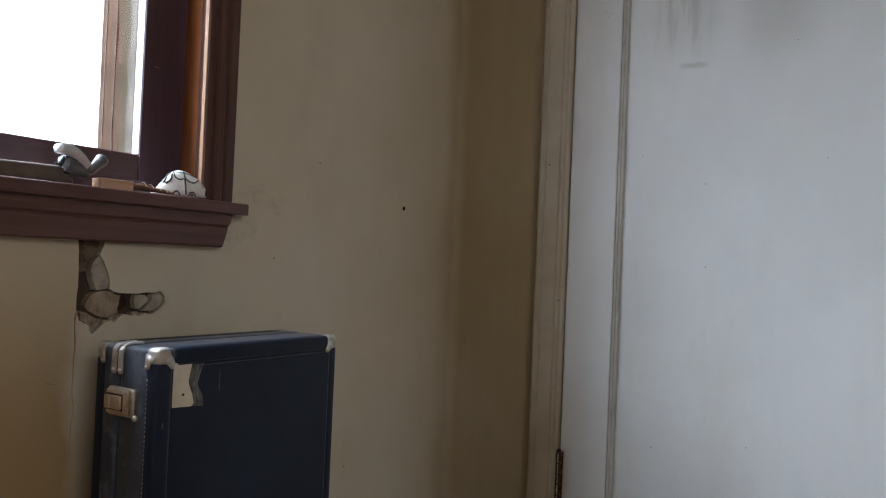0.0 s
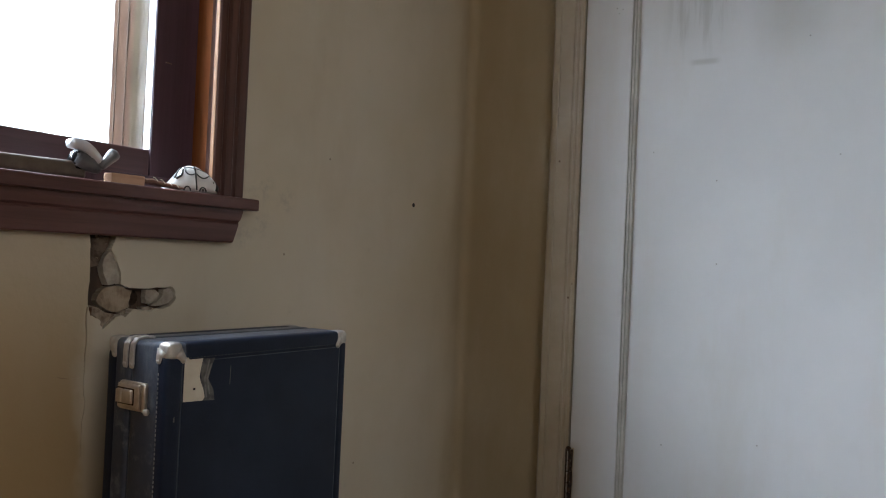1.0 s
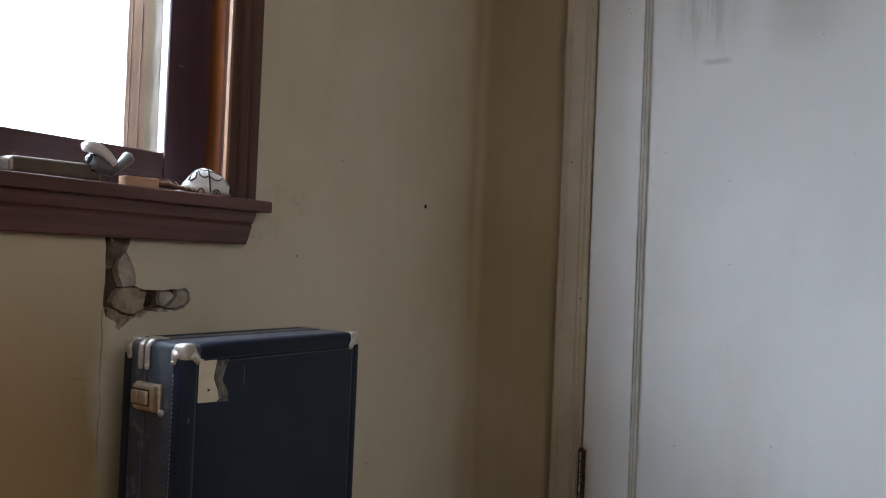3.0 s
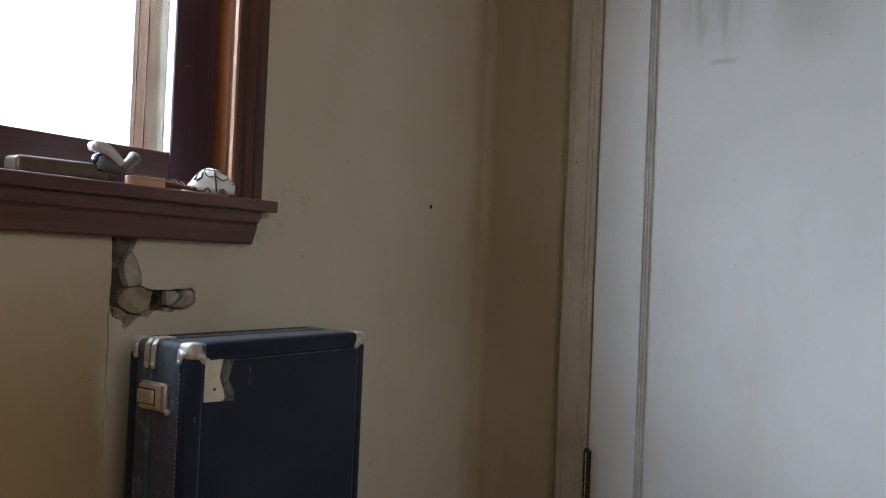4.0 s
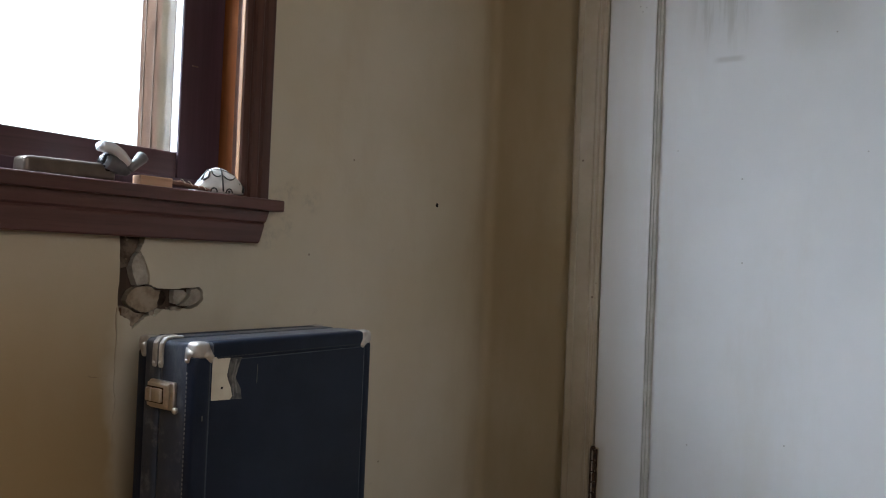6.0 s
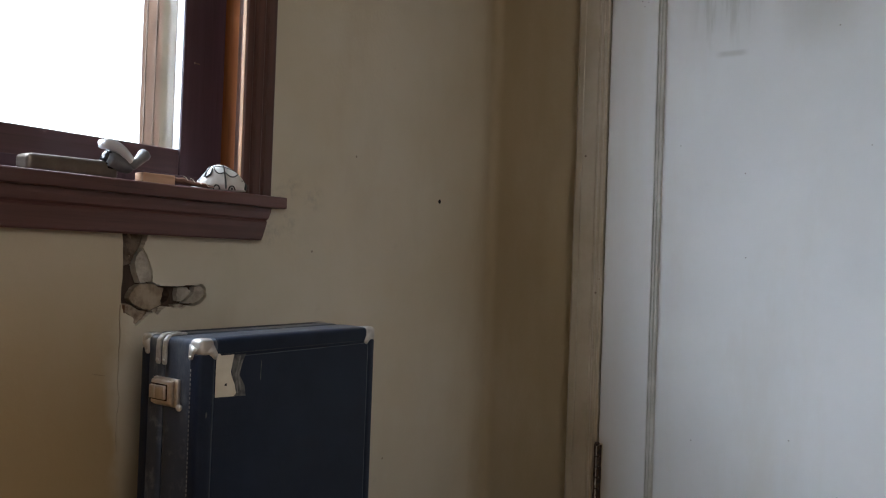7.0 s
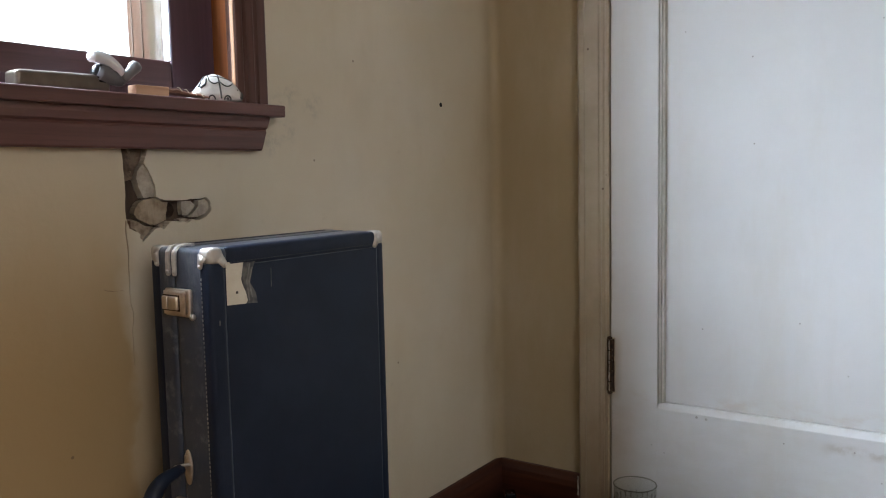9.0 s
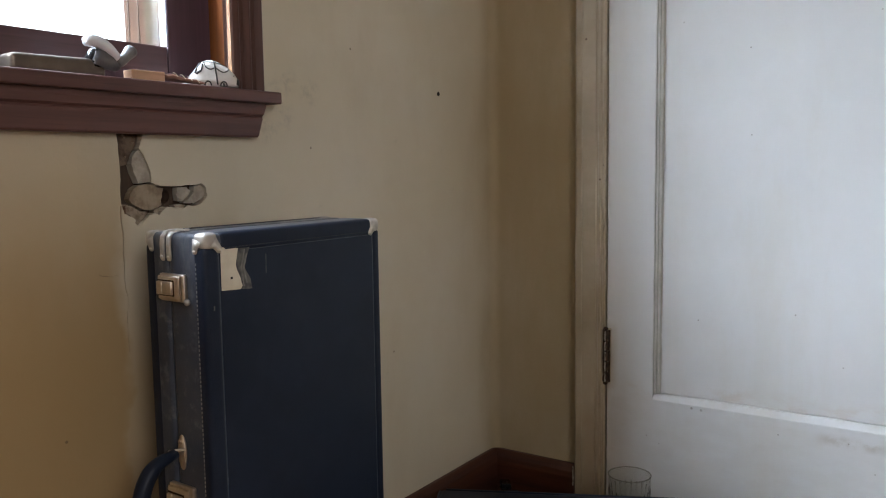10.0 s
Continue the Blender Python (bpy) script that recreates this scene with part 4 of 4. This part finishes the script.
def suitcase(at, label):
    case = holder("suitcase", label, "suitcase", at)
    h = SW / 2
    f, bk = -SD / 2, SD / 2
    seam = bk - SEAM
    zt = SH
    part("base_shell", rounded_shell(-h, h, f, seam - 0.0007, 0.004, zt, 0.0065), SCUFFED, case, "scuffed navy leatherette base half", True)
    part("lid_shell", rounded_shell(-h, h, seam + 0.0007, bk, 0.004, zt, 0.0065), SCUFFED, case, "scuffed navy leatherette lid half", True)
    part("seam_lip", box(-h + 0.004, h - 0.004, seam - 0.003, seam + 0.003, 0.008, zt - 0.004), BLACK, case)
    # bound edges of the front and back faces
    for y, s in ((f, 1), (bk, -1)):
        for x0, x1, z0, z1 in ((-h - 0.0006, -h + 0.019, 0.004, zt - 0.012), (h - 0.013, h + 0.0006, 0.004, zt - 0.012), (-h + 0.0195, h - 0.0135, zt - 0.0195, zt + 0.0006), (-h + 0.0195, h - 0.0135, 0.0034, 0.020)):
            ya, yb = sorted((y - s * 0.0012, y + s * 0.016))
            part("edge_binding", box(x0, x1, ya, yb, z0, z1, 0.0058, 4), LEATHER, case, "", True)
    part("front_board", box(-h + 0.0185, h - 0.0125, f - 0.0004, f + 0.004, 0.019, zt - 0.0185, 0.0008), LEATHER, case, "flat navy front board")
    # stitching along the bound edges
    bm = bmesh.new()
    for k in range(128):
        z = 0.012 + k * 0.0044
        if z < zt - 0.03:
            box(-h - 0.0013, -h - 0.0003, f + 0.0109, f + 0.0117, z, z + 0.0024, bm=bm)
    tagged(part("stitching", bm, THREAD, case, "pale waxed thread"), kind="stuff")
    bm = bmesh.new()
    for k in range(50):
        x = -h + 0.024 + k * 0.0044
        box(x, x + 0.0026, f - 0.0019, f - 0.0008, zt - 0.0150, zt - 0.0142, bm=bm)
    tagged(part("stitching", bm, DARK_THREAD, case, "dark navy thread"), kind="stuff")
    # metal corners
    for sx in (-1, 1):
        for y, s in ((f, 1), (bk, -1)):
            for sz, z in ((1, zt), (-1, 0.004)):
                cap = corner_cap(sx, sz)
                bmesh.ops.translate(cap, verts=cap.verts, vec=(sx * (h - 0.0084), y + s * 0.0071, z - sz * 0.0073))
                ear = ribbon([(sx * (h - 0.010), y - s * 0.0016, z - sz * 0.008), (sx * (h - 0.0145), y - s * 0.0020, z - sz * 0.0120), (sx * (h - 0.0175), y - s * 0.0019, z - sz * 0.0160), (sx * (h - 0.0188), y - s * 0.0018, z - sz * 0.0185)], [0.013, 0.0085, 0.0075, 0.0055], 0.0016, (0, 1, 0))
                join(cap, ear)
                ear = ribbon([(sx * (h + 0.0010), y + s * 0.008, z - sz * 0.006), (sx * (h + 0.0014), y + s * 0.0105, z - sz * 0.0125), (sx * (h + 0.0013), y + s * 0.0115, z - sz * 0.0170), (sx * (h + 0.0012), y + s * 0.0115, z - sz * 0.0195)], [0.013, 0.0085, 0.0075, 0.0055], 0.0016, (1, 0, 0))
                join(cap, ear)
                c = part("metal_corner", cap, NICKEL, case, "scuffed nickel corner cap", True)
                for p, rx, rz in (((sx * (h - 0.0176), y - s * 0.0026, z - sz * 0.0162), 90, 0), ((sx * (h + 0.0019), y + s * 0.0114, z - sz * 0.0170), 0, 0)):
                    rv = blob(p[0], p[1], p[2], 0.0019, 0.0019, 0.0019, 0.0, 1, 2)
                    part("rivet", rv, NICKEL, c, "", True)
    # metal straps that close over the seam at both ends
    for z, s in ((zt, 1), (0.004, -1)):
        for y in (seam + 0.0046, seam - 0.0052):
            pts = [(-h + 0.022, y, z + s * 0.0016), (-h + 0.010, y, z + s * 0.0018), (-h + 0.003, y, z + s * 0.0005), (-h - 0.0012, y, z - s * 0.004), (-h - 0.0018, y, z - s * 0.012), (-h - 0.0018, y, z - s * 0.024), (-h - 0.0017, y, z - s * 0.0278)]
            bm = bmesh.new()
            rings = []
            for i, p in enumerate(pts):
                p = Vector(p)
                d = (Vector(pts[min(i + 1, 6)]) - Vector(pts[max(i - 1, 0)])).normalized()
                nn = Vector((-d.z, 0, d.x)) * 0.0011
                w = 0.0034 if i < 6 else 0.0024
                rings.append([bm.verts.new(p + Vector((0, a * w, 0)) + nn * b2) for a, b2 in ((-1, -1), (1, -1), (1, 1), (-1, 1))])
            for r0, r1 in zip(rings, rings[1:]):
                for k in range(4):
                    bm.faces.new((r0[k], r0[(k + 1) % 4], r1[(k + 1) % 4], r1[k]))
            bm.faces.new(rings[0]), bm.faces.new(rings[-1])
            bmesh.ops.recalc_face_normals(bm, faces=bm.faces)
            bmesh.ops.bevel(bm, geom=bm.edges[:], offset=0.0006, segments=2, affect="EDGES")
            st = part("seam_strap", bm, NICKEL, case, "nickel strap beside the seam")
            part("rivet", blob(-h - 0.0030, y, z - s * 0.0238, 0.0016, 0.0022, 0.0022, 0, 1, 2), NICKEL, st, "", True)
    # two latches and the lock under the handle
    mid = 0.301

    def latch(zc, hh):
        ya, yb = seam - 0.0295, seam + 0.0085
        la = part("latch", box(-h - 0.0048, -h + 0.001, ya, yb, zc - hh, zc + hh, 0.0024, 3), BRASS, case, "dull nickel-brass latch", True)
        part("latch_plate", box(-h - 0.0072, -h - 0.0044, ya + 0.0042, yb - 0.0008, zc - hh * 0.86, zc + hh * 0.86, 0.0022, 3), BRASS, la, "", True)
        part("latch_recess", box(-h - 0.0077, -h - 0.0068, seam - 0.0182, seam + 0.0070, zc - hh * 0.58, zc + hh * 0.58, 0.0003, 1), RUST, la, "dark groove round the buttons")
        part("latch_button", box(-h - 0.0104, -h - 0.0065, seam - 0.0170, seam - 0.0030, zc - hh * 0.48, zc + hh * 0.48, 0.0012), BRASS, la, "", True)
        part("latch_button", box(-h - 0.0104, -h - 0.0065, seam - 0.0018, seam + 0.0062, zc - hh * 0.48, zc + hh * 0.48, 0.0012), BRASS, la, "", True)
        part("stud", blob(-h - 0.0028, seam - 0.0315, zc - hh * 0.95, 0.003, 0.0034, 0.0034, 0, 1, 3), NICKEL, la, "", True)

    latch(zt - 0.0535, 0.0138)
    latch(mid + 0.0010, 0.0190)
    latch(0.0565, 0.0150)
    # the handle with its two brackets
    hy = seam - 0.0100
    span = 0.0535
    handle = part("handle", tube([(-h - 0.008, hy, mid + span + 0.0005)] + [(-h - 0.009 - 0.043 * math.sin(a) ** 0.7, hy, mid + span * 1.02 * math.cos(a) ** 1 * 0.97 - 0.0005) for a in (math.pi * (0.03 + 0.94 * k / 22) for k in range(23))] + [(-h - 0.008, hy, mid - span - 0.0005)],
                  lambda q: 0.0052 + 0.0032 * min(1.0, 5 * q, 5 * (1 - q)), 14), LEATHER, case, "padded navy carrying handle", True)
    for s in (1, -1):
        zc = mid + s * span
        pl = blob(-h - 0.0016, hy - 0.002, zc, 0.0030, 0.0060, 0.0185, 0, 1, 3)
        br = part("handle_bracket", pl, BRASS, case, "oval brass handle bracket", True)
        part("bracket_ring", tube([(-h - 0.002, hy - 0.006, zc + 0.004), (-h - 0.0085, hy - 0.003, zc + 0.0045), (-h - 0.013, hy + 0.004, zc + 0.003), (-h - 0.0145, hy + 0.006, zc)], 0.0015, 8), NICKEL, br, "", True)
        part("rivet", blob(-h - 0.0045, hy - 0.002, zc + 0.012, 0.0014, 0.0022, 0.0022, 0, 1, 2), BRASS, br, "", True)
    return case


case = suitcase(pose(-0.6513, -0.1115, FLOOR - 0.0033, 0, 0, -1.0) @ Matrix.Scale(0.965, 4), "small navy leatherette suitcase standing on end by the wall")
f, h, zt = -SD / 2, SW / 2, SH
# the torn label on its front, and a scratch
xl = -h + 0.0190


def sheet(outline, y, thick):
    return plate(outline, [], y, y - thick)


lab = part("label", sheet([(xl + 0.0003, zt - 0.0563), (xl + 0.0236, zt - 0.0576), (xl + 0.0262, zt - 0.0545), (xl + 0.0240, zt - 0.0460), (xl + 0.0200, zt - 0.0375), (xl + 0.0188, zt - 0.0330),
                           (xl + 0.0205, zt - 0.0240), (xl + 0.0225, zt - 0.0145), (xl + 0.0005, zt - 0.0140)], f - 0.0006, 0.0004), PAPER, case, "torn cream paper label")
part("label_backing", sheet([(xl + 0.0200, zt - 0.0572), (xl + 0.0390, zt - 0.0588), (xl + 0.0370, zt - 0.0480), (xl + 0.0300, zt - 0.0370), (xl + 0.0335, zt - 0.0250), (xl + 0.0385, zt - 0.0142), (xl + 0.0210, zt - 0.0145)], f - 0.00045, 0.0003), FILM, lab, "greyish torn label backing")
bm = bmesh.new()
for k in range(2):
    join(bm, sheet([(xl + 0.0275 + k * 0.004, zt - 0.055 + k * 0.003), (xl + 0.0290 + k * 0.004, zt - 0.055 + k * 0.003), (xl + 0.0265 + k * 0.003, zt - 0.036), (xl + 0.0312 + k * 0.003, zt - 0.018 - k * 0.004), (xl + 0.0296 + k * 0.003, zt - 0.018 - k * 0.004), (xl + 0.0245 + k * 0.003, zt - 0.036)], f - 0.0008, 0.0003))
part("torn_strand", bm, STRAND, lab, "grey torn paper strands")
part("label_mark", sheet([(xl + 0.0115, zt - 0.0462), (xl + 0.0140, zt - 0.0462), (xl + 0.0142, zt - 0.0440), (xl + 0.0116, zt - 0.0438)], f - 0.0010, 0.0003), INK, lab)
part("scratch", sheet([(xl + 0.0580, zt - 0.0450), (xl + 0.0586, zt - 0.0450), (xl + 0.0590, zt - 0.0255), (xl + 0.0585, zt - 0.0255)], f - 0.0004, 0.0003), FILM, case, "pale scratch")
part("scratch", sheet([(xl - 0.0105, zt - 0.0745), (xl - 0.0090, zt - 0.0745), (xl - 0.0090, zt - 0.0695), (xl - 0.0105, zt - 0.0695)], f - 0.0012, 0.0003), FILM, case)

# ---- on the floor by the door ----
flat = holder("flat_case", "navy leatherette case lying flat on the floor", "case", pose(-0.301, -0.084, FLOOR, 0, 0, math.degrees(math.atan2(-0.896, 0.444))))
CT = 0.160 - FLOOR
part("shell", box(0, 0.47, -0.30, 0.0, 0.003, CT, 0.007, 4), LEATHER, flat, "navy leatherette shell", True)
part("rim_binding", tube([(0.008, -0.0008, CT - 0.0012), (0.462, -0.0008, CT - 0.0012)], 0.0026, 10), LEATHER, flat, "", True)
part("rim_binding", tube([(0.0008, -0.008, CT - 0.0012), (0.0008, -0.292, CT - 0.0012)], 0.0026, 10), LEATHER, flat, "", True)
part("seam_line", box(-0.0006, 0.4706, -0.3006, 0.0006, 0.078, 0.0795), BLACK, flat)

glass = holder("tumbler", "clear ribbed drinking glass standing on the floor by the door", "glass", pose(-0.0640, -0.2885, FLOOR + 0.0005) @ Matrix.Diagonal((0.94, 0.94, 1.0, 1.0)))


def ribs(q, r, hgt):
    return 0.0006 * math.cos(q * 22) * (1.0 if 0.008 < hgt < 0.094 and r > 0.028 else 0.0)


gl = lathe([(0.001, 0.0), (0.0270, 0.0), (0.0290, 0.002), (0.0312, 0.030), (0.0335, 0.070), (0.0348, 0.092), (0.0352, 0.098), (0.0358, 0.116), (0.0355, 0.1165), (0.0351, 0.116),
            (0.0343, 0.096), (0.0326, 0.070), (0.0303, 0.032), (0.0282, 0.010), (0.0260, 0.0065), (0.001, 0.006)], 176, ribs)
part("cup", gl, TUMBLER, glass, "", True)


def hoop(radius, height, thick, sides=48):
    """A closed ring of round section, lying level."""
    bm = bmesh.new()
    rings = [[bm.verts.new(((radius + thick * math.cos(b)) * math.cos(a), (radius + thick * math.cos(b)) * math.sin(a), height + thick * math.sin(b)))
              for b in (2 * math.pi * j / 8 for j in range(8))] for a in (2 * math.pi * k / sides for k in range(sides))]
    for k in range(sides):
        for j in range(8):
            bm.faces.new((rings[k][j], rings[(k + 1) % sides][j], rings[(k + 1) % sides][(j + 1) % 8], rings[k][(j + 1) % 8]))
    return bm


part("rim", hoop(0.0355, 0.1162, 0.0011), RIM_GLASS, glass, "rounded glass rim", True)
part("foot_ring", lathe([(0.001, 0.001), (0.0265, 0.001), (0.0285, 0.004), (0.0280, 0.0062), (0.001, 0.0062)], 48), RIM_GLASS, glass, "thick glass foot", True)
for k in range(22):
    a = 2 * math.pi * k / 22
    part("rib", tube([((0.0300 + 0.0048 * q) * math.cos(a), (0.0300 + 0.0048 * q) * math.sin(a), 0.008 + 0.086 * q) for q in (j / 4 for j in range(5))], 0.0009, 6), RIB_GLASS, glass, "", True)

cloth = holder("cloth_heap", "crumpled dark cloth heaped in the corner", "cloth", pose(-0.075, -0.125, FLOOR))
bm = bmesh.new()
nx, ny = 26, 60
vs = [[None] * (ny + 1) for _ in range(nx + 1)]
for i in range(nx + 1):
    for j in range(ny + 1):
        u, v = i / nx * 2 - 1, j / ny * 2 - 1
        fall = max(0.0, 1 - u * u) ** 0.5 * max(0.0, 1 - v ** 4) ** 0.5
        p = Vector((u * 0.052, v * 0.098, 0))
        fold = 0.5 + 0.5 * math.sin(34 * p.y + 70 * p.x + 6 * noise.noise(p * 30)) + 0.7 * noise.noise(p * 42)
        vs[i][j] = bm.verts.new((p.x, p.y, 0.001 + fall * (0.036 + 0.008 * fold)))
for i in range(nx):
    for j in range(ny):
        bm.faces.new((vs[i][j], vs[i + 1][j], vs[i + 1][j + 1], vs[i][j + 1]))
ring = [r[0] for r in vs] + vs[-1][1:] + [r[-1] for r in reversed(vs[:-1])] + list(reversed(vs[0][1:-1]))
bm.faces.new(ring)
part("folds", bm, CLOTH, cloth, "", True)
plug = holder("black_plug", "small shiny black plastic plug lying on the dark cloth", "plug", pose(-0.068, -0.062, FLOOR + 0.046, 0, 8, 35))
part("body", box(-0.016, 0.016, -0.009, 0.009, 0, 0.012, 0.003, 3), SHINY_BLACK, plug)
part("cord", tube([(0.014 + 0.02 * s, 0.004 * math.sin(5 * s), 0.005 - 0.003 * s) for s in (k / 8 for k in range(9))], 0.0018, 8), SHINY_BLACK, plug)

# ---- floor planks ----
meshes = []
for k in range(4):
    b = box(0, 0.9, 0, 0.0805, 0, 0.0118, 0.0009, 1)
    me = bpy.data.meshes.new("plank")
    bmesh.ops.recalc_face_normals(b, faces=b.faces)
    b.to_mesh(me)
    b.free()
    me.materials.append(PLANK)
    meshes.append(me)
rng = random.Random(4)
for j in range(32):
    off = rng.uniform(0, 0.8)
    for i in range(-1, 4):
        x = XW + off + i * 0.902
        x0 = max(XW + 0.001, x)
        x1 = min(-0.001, x + 0.9)
        if x1 - x0 < 0.05:
            continue
        o = new("plank", meshes[(i + j) % 4])
        o.parent = floor
        o.location = (x0, YS + 0.001 + j * 0.0812, FLOOR - 0.012)
        o.scale = ((x1 - x0) / 0.9, 1, 1)
